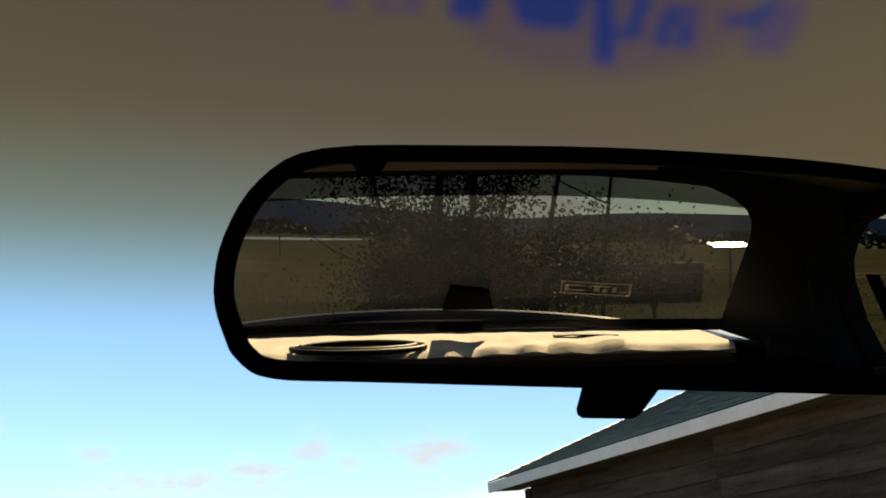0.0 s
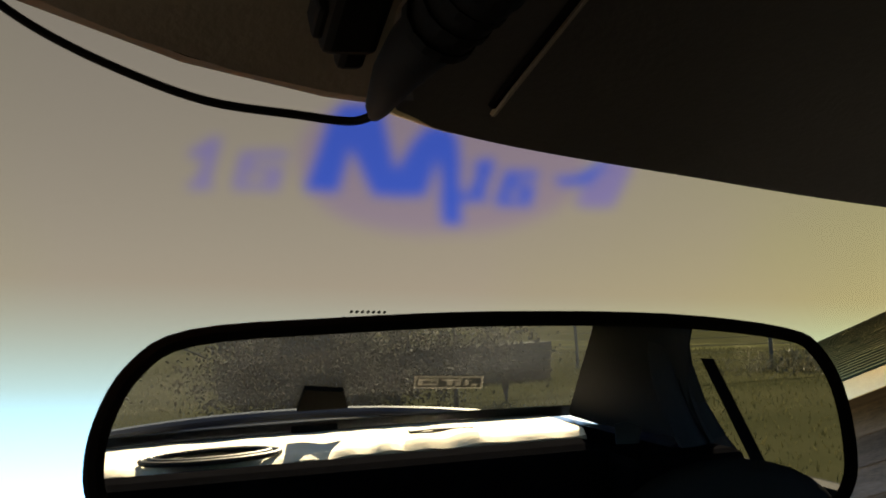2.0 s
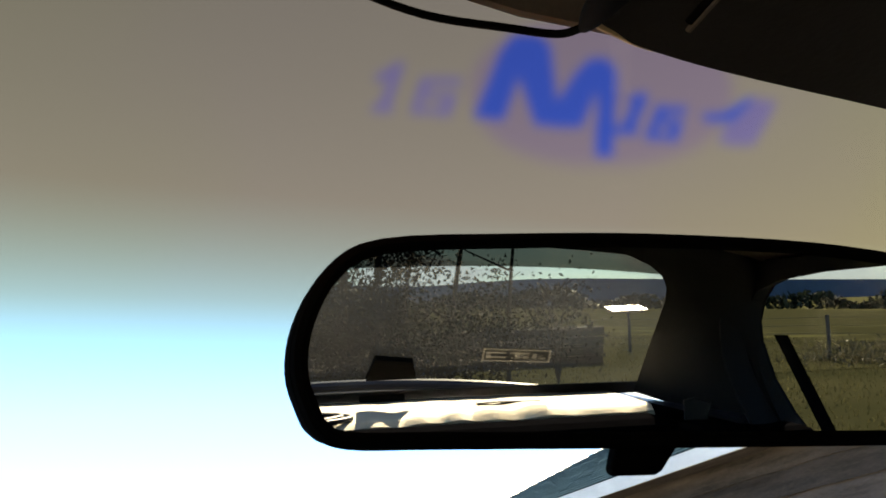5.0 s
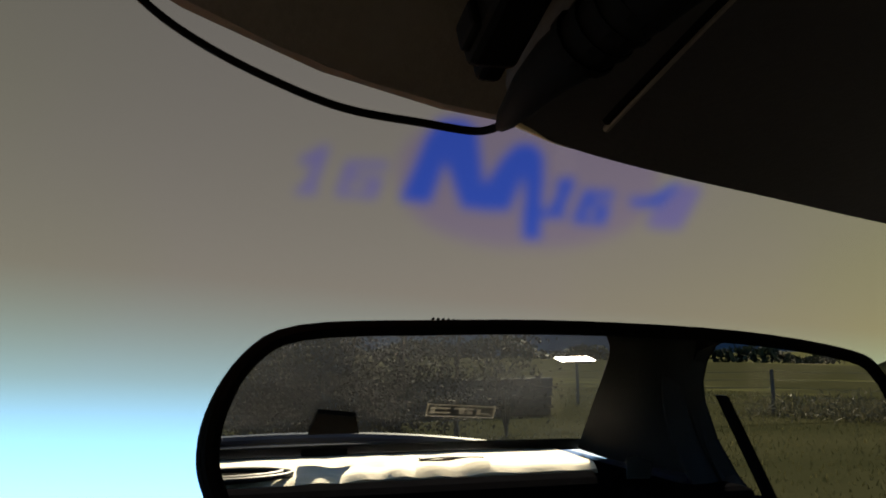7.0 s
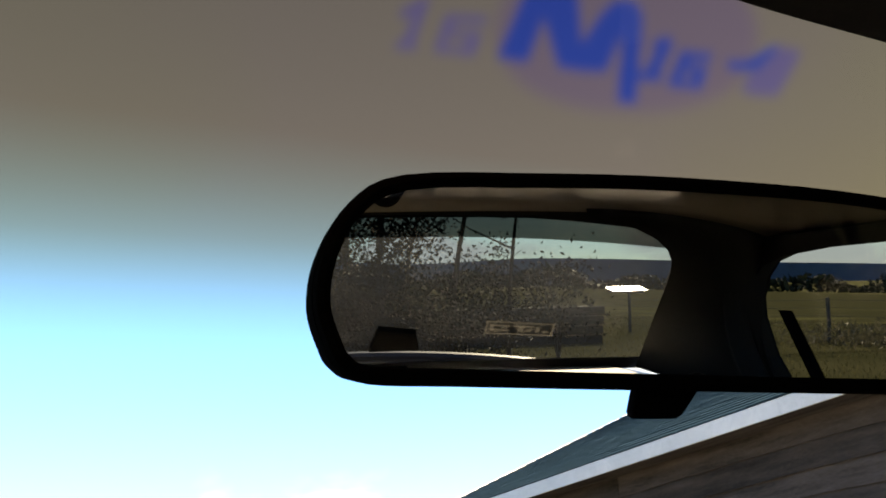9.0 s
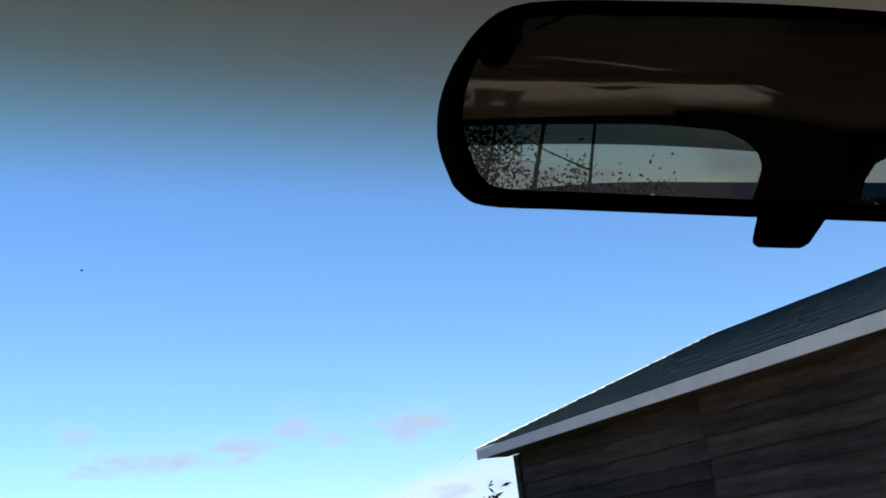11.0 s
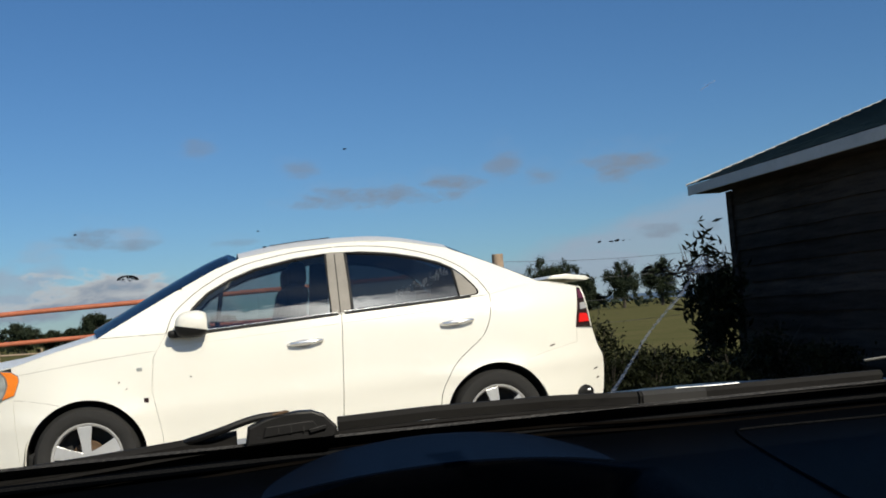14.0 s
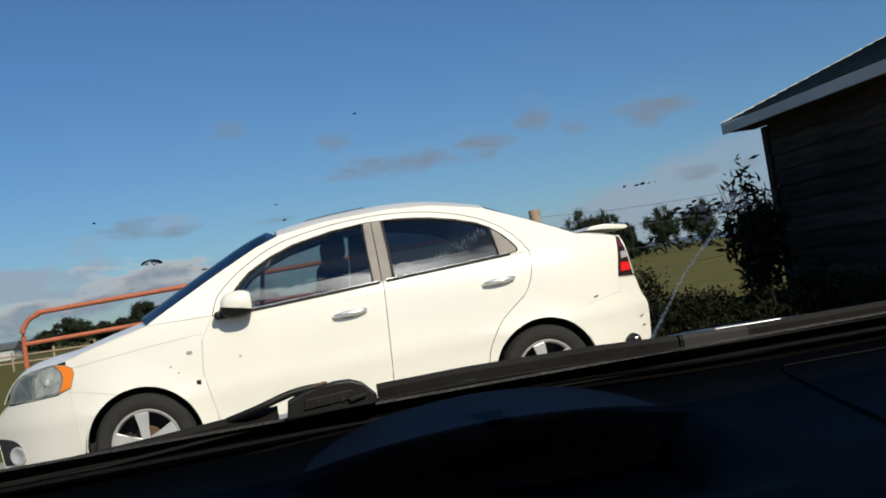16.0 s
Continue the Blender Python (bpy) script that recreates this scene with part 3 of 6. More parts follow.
ground = data_part("ground", [(x, y, lie(x, y)) for y in GY for x in GX], [(j * len(GX) + i, j * len(GX) + i + 1, (j + 1) * len(GX) + i + 1, (j + 1) * len(GX) + i) for j in range(len(GY) - 1) for i in range(len(GX) - 1)], M_GRASS)
tagged(ground, "olive-green pasture grass, tilted in the south to fit the mirror view", "ground", kind="structure")
def ragged(poly, step, amp):
    """Outline with a worn, uneven edge."""
    o = []
    for (x0, y0), (x1, y1) in zip(poly, poly[1:] + poly[:1]):
        n = max(1, int(math.hypot(x1 - x0, y1 - y0) / step))
        for k in range(n):
            x, y = x0 + (x1 - x0) * k / n, y0 + (y1 - y0) * k / n
            o.append((x + amp * noise.noise((x * 0.9, y * 0.9, 1.0)), y + amp * noise.noise((x * 0.9, y * 0.9, 7.0))))
    return o


drive = sheet(ragged([(-9, 3.0), (-7, -8), (-3, -9), (0.8, -9), (1.0, -6.8), (4.2, -5), (4.6, 1.5), (2.5, 2.9)], 0.4, 0.45), step=1.5, to3d=lambda a, b: (a, b, 0.007), thick=0)
for f in drive.faces:
    if f.normal.z < 0:
        f.normal_flip()
tagged(link_bm("road", drive, M_GRAVEL), "pale gravel yard beside the shed", "yard", kind="structure")

rough = sheet([(-90, -7.4), (-2, -7.9), (0.5, -7.9), (0.7, -6.2), (4.0, -4.4), (90, -4.4), (120, -20), (-110, -20)], step=40, to3d=lambda a, b: (a, b, 0.003), thick=0)
for f in rough.faces:
    if f.normal.z < 0:
        f.normal_flip()
far = [[rough.verts.new((x * 0.7, y, lie(x * 0.7, y) + 0.012 - 0.00003 * (y + 20))) for x in GX[5:19]] for y in GY[4:19]]
for r0, r1 in zip(far, far[1:]):
    for i in range(len(r0) - 1):
        rough.faces.new((r0[i], r0[i + 1], r1[i + 1], r1[i]))
tagged(link_bm("pasture", rough, M_BACKLIT_GRASS), "rough olive pasture behind the yard, darkened in colour as backlit grass", "pasture", kind="structure")

# ---- the car that the camera sits in ----
XC = -0.18
car = thing("blue_hatchback", "dark blue car seen from its driver's seat, parked on gravel", "car")


def wsz(y):
    return 0.888 + 0.67 * (-5.48 - y)


def screen(u, y, off=0.0):
    """Point on the windscreen: u -1..1 across, y down its slope, off metres towards the cabin."""
    w = 0.66 - 0.12 * (-5.36 - y) / 0.66
    return Vector((XC + u * w, y - 0.015 * u * u - off * 0.55, wsz(y) - off * 0.83))


def on_screen(x, y, off=0.0):
    w = 0.66 - 0.12 * (-5.36 - y) / 0.66
    return screen((x - XC) / w, y, off)


def decal_xy(a, b):
    """Decal units to x and y on the windscreen."""
    p, q = (a - 900) / 400, (b - 280) / 150
    return (-0.19868 + 0.08910 * p + 0.01351 * q + 0.00666 * p * q + 0.00994 * p * p + 0.00080 * q * q,
            -5.95747 + -0.00951 * p + 0.02603 * q + 0.00243 * p * q + -0.00090 * p * p + 0.00150 * q * q)


OVAL = []
for k in range(32):
    c, s = math.cos(k * math.pi / 16), math.sin(k * math.pi / 16)
    OVAL.append((966 + 240 * abs(c) ** 0.9 * (1 if c > 0 else -1), 262 - 130 * abs(s) ** 0.9 * (1 if s > 0 else -1)))
BLUE_STROKES = [
    [(733, 308), (788, 314), (816, 238), (846, 322), (930, 326), (960, 258), (954, 374), (988, 376), (996, 226), (978, 203), (946, 203), (920, 226), (886, 278), (874, 180), (850, 160), (806, 162), (782, 188)],
    [(1018, 268), (1046, 260), (1052, 270), (1030, 322), (1034, 336), (986, 338), (990, 324), (1004, 320), (1022, 280), (1012, 280)],
    [(1068, 284), (1124, 286), (1118, 300), (1082, 300), (1078, 308), (1118, 309), (1104, 348), (1044, 344)],
    [(1150, 298), (1192, 296), (1234, 270), (1246, 274), (1208, 312), (1156, 312)]]
BLUE_GAPS = [[(1074, 320), (1094, 321), (1088, 334), (1068, 333)]]
PALE_STROKES = [
    [(1196, 306), (1240, 270), (1288, 276), (1246, 356), (1180, 352)],
    [(548, 234), (588, 212), (604, 212), (578, 288), (584, 300), (540, 300), (544, 288), (556, 286), (572, 244), (548, 248)],
    [(634, 238), (714, 238), (708, 252), (652, 254), (648, 264), (704, 264), (690, 306), (614, 304)]]
PALE_GAPS = [[(640, 276), (676, 276), (670, 292), (636, 292)]]
as_xy = lambda L: [decal_xy(a, b) for a, b in L]
SX = [k / 12 - 1 for k in range(25)]


def edge_line(y):
    w = 0.66 - 0.12 * (-5.36 - y) / 0.66
    return [(XC + u * w, y) for u in SX]


def glass_pt(x, y):
    w = 0.66 - 0.12 * (-5.36 - y) / 0.66
    return screen((x - XC) / w, y)


PATCH = [(510 + 810 * k / 30, 120) for k in range(30)] + [(1320, 120 + 290 * k / 15) for k in range(15)]
PATCH += [(1830 - a, 530 - b) for a, b in PATCH]
part_glass = sheet(edge_line(-5.40) + edge_line(-6.03)[::-1], [as_xy(PATCH)], 0.05, glass_pt, 0)
windscreen = part("windscreen", part_glass, G_FRONT, car, "clear windscreen with a brown shade band along its top", smooth=True)
windscreen.visible_shadow = False


def inside(poly, X, Y):
    hit = np.zeros(X.shape, bool)
    for (x0, y0), (x1, y1) in zip(poly, poly[1:] + poly[:1]):
        if y0 != y1:
            hit ^= ((y0 > Y) != (y1 > Y)) & (X < (x1 - x0) * (Y - y0) / (y1 - y0) + x0)
    return hit.astype(float)


def soften(A, r):
    """Two passes of a running mean: soft print edges stand in for the camera's defocus."""
    for axis in (0, 1, 0, 1):
        A = sum(np.roll(A, k, axis) for k in range(-r, r + 1)) / (2 * r + 1)
    return A


NU, NV = 271, 98
AU, BV = np.meshgrid(np.linspace(510, 1320, NU), np.linspace(120, 410, NV), indexing="ij")
weights = [soften(inside(OVAL, AU, BV), 4)] + [soften(np.clip(sum(inside(L, AU, BV) for L in S) - sum(inside(L, AU, BV) for L in gaps), 0, 1), 3) for S, gaps in ((PALE_STROKES, PALE_GAPS), (BLUE_STROKES, BLUE_GAPS))]
decal = bmesh.new()
layer = decal.verts.layers.float_color.new("decal")
dv = [[decal.verts.new(glass_pt(*decal_xy(AU[i, j], BV[i, j]))) for j in range(NV)] for i in range(NU)]
for i in range(NU):
    for j in range(NV):
        dv[i][j][layer] = (weights[0][i, j] * 0.8, weights[1][i, j], weights[2][i, j], 1)
        if i and j:
            decal.faces.new((dv[i - 1][j - 1], dv[i][j - 1], dv[i][j], dv[i - 1][j]))
decal = part("decal", decal, G_FRONT, windscreen, "blue and lilac decal on the shade band, blurred for defocus", smooth=True)
decal.visible_shadow = False
frit = thicken(grid(lambda a, b: screen(a * 2 - 1, -5.40 - b * 0.065, 0.006), 24, 2), 0.002)
part("windscreen_border", frit, M_BLACKP, windscreen, "black enamel border of the glass")
dots = bmesh.new()
for r in range(3):
    for k in range(11 - 2 * r):
        p = on_screen(-0.208 + 0.0022 * (k + r), -5.9080 - 0.0022 * r, 0.004)
        bmesh.ops.create_circle(dots, cap_ends=True, segments=8, radius=0.0007, matrix=Matrix.Translation(p) @ pose(0, 0, 0, -34))
part("dot_pattern", dots, M_BLACKP, windscreen, "black dots printed above the mirror")

# splatter and streak outside the glass
def mark(name, pts, w, material, label):
    bm = bmesh.new()
    L = [on_screen(x, y, -0.004) for x, y in pts]
    for i in range(len(L) - 1):
        d = (L[i + 1] - L[i]).normalized()
        s = d.cross(Vector((0, -0.55, -0.83))) * w * (0.6 + 0.8 * random.random())
        bm.faces.new([bm.verts.new(p) for p in (L[i] - s, L[i] + s, L[i + 1] + s * 0.7, L[i + 1] - s * 0.7)])
    return part(name, bm, material, windscreen, label)


# headliner, visor
def head_edge(x):
    return -6.016 - 1.41 * min(0.20, max(0.0, -0.244 - x)) ** 2


def roof_z(x, y):
    """Underside of the headliner."""
    u = (x - XC) / 0.75
    z = 1.242 - 0.055 * abs(u) ** 2.6 - 0.003 * max(0, (-7.0 - y) / 0.3)
    e = head_edge(x)
    t = max(0.0, min(1.0, (y + 6.14) / (e + 6.14)))
    return min(z, z * (1 - t) + (wsz(e) - 0.0533) * t)


def head_pt(a, b, up):
    x = XC + (a * 2 - 1) * 0.75
    e = head_edge(x)
    y = e + (-7.32 - e) * b
    return Vector((x, y, roof_z(x, y) + up))


head = grid(lambda a, b: head_pt(a, b, 0.0), 60, 40)
grid(lambda a, b: head_pt(a, b, 0.02), 60, 2, head)
# strip added behind the headliner edge to keep stray light out
part("header_strip", thicken(grid(lambda a, b: head_pt(a, 0.0, 0.0).lerp(screen(a * 2 - 1, -6.02, 0.004), b), 40, 2), 0.003), M_HEAD, car, "cloth strip closing the gap between headliner and glass", smooth=True)
part("headliner", head, M_HEAD, car, "grey-brown cloth headliner", smooth=True)
roofskin = thicken(grid(lambda a, b: head_pt(a * 1.03 - 0.015, b * 1.02, 0.026), 24, 24), 0.006)
part("roof", roofskin, M_BLUE, car, smooth=True)
vis = bmesh.new()
o = [(-0.2525, -6.0310), (-0.2440, -6.0282), (-0.2340, -6.0256), (-0.206, -6.0230), (-0.155, -6.0214), (-0.05, -6.0196), (0.20, -6.0242), (0.215, -6.034), (0.215, -6.185), (0.20, -6.20), (-0.238, -6.20), (-0.254, -6.185), (-0.2545, -6.045)]
o = [(p.x, p.y) for p in smooth_line([(a, b, 0) for a, b in o[:7]], 5)] + o[7:]
prism(o, 0.016, Matrix.Translation((0, 0, 1.1800)), 0.005, vis)
def fitted(p):
    """Visor parts moved to fit the camera's view, a little below and behind the screen's edge."""
    return Vector((p[0], p[1] - 0.0145 - 0.0242 * p[0], p[2] - 0.0136 - 0.0269 * p[0]))


for v in vis.verts:
    v.co.z += 0.10 * max(0, -6.02 - v.co.y) - 0.010 * (v.co.x + 0.15)
    v.co = fitted(v.co)
visor = part("sun_visor", vis, M_VISOR, car, "grey vinyl passenger sun visor folded up", smooth=True)
groove = tube([fitted(p) for p in ((-0.2285, -6.038, 1.1822), (-0.2290, -6.045, 1.1828), (-0.2297, -6.076, 1.1862), (-0.2300, -6.18, 1.1966))], 0.0012, 6)
part("visor_seam", groove, M_PLUG, visor, "moulded seam")
# paler strip stands in for the light caught beside the seam
part("seam_edge", tube([fitted(p) + Vector((0.0016, 0.0004, -0.0006)) for p in ((-0.2285, -6.036, 1.1820), (-0.2290, -6.045, 1.1828), (-0.2297, -6.076, 1.1862), (-0.2300, -6.18, 1.1966))], 0.0009, 6), M_HEAD, visor, "paler strip painted as a highlight beside the seam")
tip = box(fitted((-0.2525, -6.0385, 1.1875)), (0.004, 0.012, 0.006), 0.0015)
# golden backlight along the visor edge, painted as a cream strip
part("visor_piping", tube(smooth_line([fitted(p) for p in ((-0.2530, -6.0330, 1.1835), (-0.2518, -6.0302, 1.1830), (-0.2440, -6.0279, 1.1826), (-0.2345, -6.0254, 1.1822), (-0.222, -6.0240, 1.1820))], 4), [0.0016 - 0.0014 * (k / 16) ** 1.5 for k in range(17)], 8), M_CREAMP, visor, "cream strip standing for light glowing along the visor edge", smooth=True)
part("visor_clip", tip, M_CREAMP, visor, "cream plastic clip catching light")

# rear-view mirror
MM = pose(-0.1788, -5.9611, 1.1181, 99.73, 4.59, -9.45)
ctrl = [(-0.1250, -0.012), (-0.1232, 0.003), (-0.1148, 0.0187), (-0.0985, 0.0285), (-0.055, 0.0331), (-0.004, 0.0365), (0.060, 0.0376), (0.108, 0.0340), (0.122, 0.0272), (0.1297, 0.0129), (0.1315, -0.007), (0.1280, -0.022), (0.115, -0.0315), (0.08, -0.0325), (0.0, -0.0334), (-0.08, -0.0340), (-0.1085, -0.0340), (-0.1175, -0.030), (-0.1215, -0.0235)]


def closed(pts, n=4, inset=0.0):
    P = [Vector((*p, 0)) for p in pts]
    o = []
    for i in range(len(P)):
        a, b, c, d = P[i - 1], P[i], P[(i + 1) % len(P)], P[(i + 2) % len(P)]
        for k in range(n):
            t = k / n
            o.append(0.5 * ((2 * b) + (c - a) * t + (2 * a - 5 * b + 4 * c - d) * t * t + (3 * b - a - 3 * c + d) * t ** 3))
    if inset:
        q = []
        for i, p in enumerate(o):
            d = (o[(i + 1) % len(o)] - o[i - 1]).normalized()
            q.append(p + Vector((d.y, -d.x, 0)) * inset)
        o = q
    return [(p.x, p.y) for p in o]


mirror = new("rear_view_mirror")
mirror.parent = car
mirror["label"] = "black rear-view mirror with a dipping tab"
shell = bmesh.new()
for z0, ins in ((-0.0005, 0.0), (-0.010, 0.0018), (-0.020, 0.0065), (-0.027, 0.014)):
    ring = [shell.verts.new(MM @ Vector((a + 0.17 * z0, b, z0))) for a, b in closed(ctrl, 4, ins)]
    if z0 < -0.001:
        for i in range(len(ring)):
            shell.faces.new((prev[i], prev[(i + 1) % len(ring)], ring[(i + 1) % len(ring)], ring[i]))
    prev = ring
shell.faces.new(prev)
part("housing", shell, M_HOUSING, mirror, "black plastic shell", smooth=True)
rimpts = closed(ctrl, 4, 0.0027)
rim = bmesh.new()
rings = []
for i, (a, b) in enumerate(rimpts):
    d = (Vector(rimpts[(i + 1) % len(rimpts)]) - Vector(rimpts[i - 1])).normalized()
    nx = Vector((d.y, -d.x, 0))
    rings.append([rim.verts.new(MM @ (Vector((a, b, 0)) + nx * 0.0027 * math.cos(k * math.pi / 4) + Vector((0, 0, 0.0030)) * math.sin(k * math.pi / 4))) for k in range(8)])
for i in range(len(rings)):
    q, w = rings[i], rings[(i + 1) % len(rings)]
    for k in range(8):
        rim.faces.new((q[k], q[(k + 1) % 8], w[(k + 1) % 8], w[k]))
part("bezel", rim, M_HOUSING, mirror, smooth=True)
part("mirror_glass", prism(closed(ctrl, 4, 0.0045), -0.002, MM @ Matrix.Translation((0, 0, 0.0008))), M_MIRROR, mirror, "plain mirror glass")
part("dipping_tab", prism([(-0.0195, -0.028), (-0.0226, -0.0392), (-0.0222, -0.0408), (-0.0208, -0.0417), (-0.0066, -0.0415), (-0.0042, -0.0402), (0.0057, -0.028)], -0.005, MM @ Matrix.Translation((0, 0, -0.005)), 0.0012), M_HOUSING, mirror)
part("stem", tube([MM @ Vector((0.004, 0.004, -0.025)), MM @ Vector((0.002, 0.012, -0.04)), on_screen(-0.180, -5.886, 0.012), on_screen(-0.180, -5.886, 0.004)], [0.009, 0.007, 0.008, 0.012], 10), M_BLACKP, mirror)

# cable and plug at the visor
charger = thing("clip_cable", "thin black cable with a black plug tucked behind the sun visor", "cable")
wire = [Vector(p) for p in ((-0.3800, -6.0335, 1.2425), (-0.3520, -6.0110, 1.2285), (-0.3345, -6.0050, 1.2165), (-0.3217, -6.0062, 1.2065), (-0.3054, -6.0108, 1.1956), (-0.2881, -6.0173, 1.1857), (-0.2704, -6.0263, 1.1790), (-0.2600, -6.0330, 1.1745), (-0.2571, -6.0399, 1.1724))]
PLUG = Vector((-0.0039, -0.0114, -0.0084))
part("cable", tube(smooth_line(wire, 5), 0.0011, 8), M_PLUG, charger, smooth=True)
part("plug", tube([Vector(p) + PLUG for p in ((-0.2532, -6.0285, 1.1808), (-0.2558, -6.0348, 1.179), (-0.2594, -6.0495, 1.1773), (-0.2602, -6.060, 1.1767), (-0.2599, -6.070, 1.1755), (-0.2599, -6.099, 1.173))], [0.0015, 0.0029, 0.0050, 0.0063, 0.0072, 0.0078], 16), M_PLUG, charger, "ribbed black plug", smooth=True)
for k in range(4):
    c = Vector((-0.2600, -6.068 - 0.006 * k, 1.1757 - 0.0004 * k)) + PLUG
    part("grip_rib", tube([c, c + Vector((0, -0.0022, 0))], 0.0081, 14), M_PLUG, charger)
CLIPROT = pose(0, 0, 0, -4, 0, -12.6)
part("clip", box(PLUG + Vector((-0.2722, -6.0620, 1.1872)), (0.0125, 0.030, 0.011), 0.0022, CLIPROT), M_PLUG, charger, "black spring clip")
part("clip_jaw", box(PLUG + Vector((-0.2672, -6.0475, 1.1862)), (0.0065, 0.012, 0.0085), 0.0018, CLIPROT), M_PLUG, charger)
part("clip_lug", box(PLUG + Vector((-0.2768, -6.0540, 1.1868)), (0.0040, 0.010, 0.0075), 0.0012, CLIPROT), M_PLUG, charger)

# dashboard
def dash_z(x, y):
    """Dashboard top with the instrument hood and its recess."""
    u = (x + 0.309) / 0.111
    k = max(0.0, 1 - u * u)
    if y > -5.50:
        f = math.exp(-((y + 5.50) / 0.022) ** 2)
    elif y > -5.552:
        f = 1 - 0.25 * (-5.50 - y) / 0.052
    else:
        f = 0.75 * math.exp(-((y + 5.552) / 0.007) ** 2)
    rec = 0.022 * min(1.0, k * 3) * max(0.0, min(1.0, (-5.556 - y) / 0.01)) * max(0.0, min(1.0, (y + 5.70) / 0.08))
    return 0.8565 + 0.12 * (y + 5.47) - 0.55 * max(0, -5.80 - y) ** 1.2 + 0.0178 * k * f - rec


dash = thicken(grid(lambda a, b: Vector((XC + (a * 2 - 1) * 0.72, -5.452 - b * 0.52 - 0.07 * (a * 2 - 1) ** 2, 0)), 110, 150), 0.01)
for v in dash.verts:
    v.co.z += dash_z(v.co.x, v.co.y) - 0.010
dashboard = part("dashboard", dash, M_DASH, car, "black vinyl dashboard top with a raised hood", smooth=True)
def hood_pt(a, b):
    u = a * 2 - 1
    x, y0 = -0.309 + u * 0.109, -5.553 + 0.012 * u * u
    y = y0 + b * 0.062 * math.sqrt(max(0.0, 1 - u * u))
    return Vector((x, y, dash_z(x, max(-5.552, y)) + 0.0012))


# strip laid over the hood rim to carry the sheen colour
part("instrument_hood", thicken(grid(hood_pt, 60, 12), 0.0015), M_HOOD_SHEEN, dashboard, "rim of the instrument hood, bluish sheen put into its colour", smooth=True)
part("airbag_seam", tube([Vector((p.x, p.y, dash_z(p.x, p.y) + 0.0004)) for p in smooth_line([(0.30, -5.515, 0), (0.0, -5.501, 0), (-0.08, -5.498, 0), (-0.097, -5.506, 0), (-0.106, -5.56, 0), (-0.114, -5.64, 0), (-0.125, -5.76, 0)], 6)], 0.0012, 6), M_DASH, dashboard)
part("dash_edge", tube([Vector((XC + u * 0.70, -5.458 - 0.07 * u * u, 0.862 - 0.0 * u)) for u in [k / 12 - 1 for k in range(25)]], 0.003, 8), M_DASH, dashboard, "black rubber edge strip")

# wipers, cowl, bonnet
BLADE_Z = [(-0.80, 0.853), (-0.66, 0.8615), (-0.58, 0.8675), (-0.51, 0.872), (-0.425, 0.8785), (-0.365, 0.881), (-0.30, 0.8823), (-0.21, 0.8812), (-0.15, 0.8785), (-0.09, 0.8775), (0.04, 0.8770), (0.20, 0.876), (0.40, 0.872)]


def blade_pt(x):
    for (x0, z0), (x1, z1) in zip(BLADE_Z, BLADE_Z[1:]):
        if x <= x1:
            break
    return Vector((x, -5.462, z0 + (z1 - z0) * (x - x0) / (x1 - x0)))


def ribbon(profile, x0, x1, n=40):
    """Strip along the blade line with the given (y, z) section."""
    bm = bmesh.new()
    prev = None
    for k in range(n + 1):
        c = blade_pt(x0 + (x1 - x0) * k / n)
        ring = [bm.verts.new(c + Vector((0, a, b))) for a, b in profile]
        if prev:
            for i in range(len(ring)):
                bm.faces.new((prev[i], prev[(i + 1) % len(ring)], ring[(i + 1) % len(ring)], ring[i]))
        else:
            bm.faces.new(ring[::-1])
        prev = ring
    bm.faces.new(prev)
    return bm


BLADE = [(-0.0035, -0.0042), (0.0035, -0.0042), (0.0040, 0.0015), (0.0025, 0.0044), (-0.0018, 0.0044), (-0.0042, 0.0012)]
wiper = part("wiper_blade", ribbon(BLADE, -0.72, -0.428), M_RUBBER, car, "weathered grey rubber wiper blade")
part("blade_rubber", ribbon(BLADE, -0.362, -0.150), M_RUBBER, wiper, "weathered grey rubber")
part("blade_rubber", ribbon(BLADE, -0.1485, 0.046), M_RUBBER, wiper, "weathered grey rubber")
part("blade_rubber", ribbon(BLADE, 0.124, 0.36), M_RUBBER, wiper, "weathered grey rubber")
part("blade_lip", ribbon([(-0.006, -0.0062), (-0.001, -0.0062), (-0.001, -0.0044), (-0.006, -0.0044)], -0.72, 0.36), M_RUBBER, wiper, "thin pale wiping lip")
part("blade_clip", ribbon([(-0.0052, -0.0044), (0.0038, -0.0044), (0.0042, 0.0018), (0.0028, 0.0046), (-0.0022, 0.0046), (-0.0050, 0.0016)], -0.1465, -0.098, 6), M_CLIP, wiper, "black blade joint")
part("blade_spring", ribbon([(-0.0012, 0.0044), (0.0012, 0.0044), (0.0012, 0.0049), (-0.0010, 0.0048)], -0.120, -0.070, 6), M_ALLOY, wiper, "bright steel spring strip")
bx = Vector((-0.394, -5.4685, 0.8765))
part("wiper_yoke", prism([(-0.029, -0.003), (0.026, -0.001), (0.0295, -0.001), (0.0295, 0.005), (0.022, 0.013), (0.014, 0.0162), (0.004, 0.0165), (-0.006, 0.0145), (-0.016, 0.0135), (-0.027, 0.009)], 0.012, Matrix.Translation(bx) @ pose(0, 0, 0, 90, 0, 0), 0.0016), M_YOKE, wiper, "black wiper yoke")
part("yoke_panel", prism([(-0.018, 0.002), (0.018, 0.0045), (0.014, 0.010), (-0.016, 0.0085)], 0.0012, Matrix.Translation(bx + Vector((0, -0.0122, 0))) @ pose(0, 0, 0, 90, 0, 0), 0.0004), M_YOKE, wiper, "moulded recess")
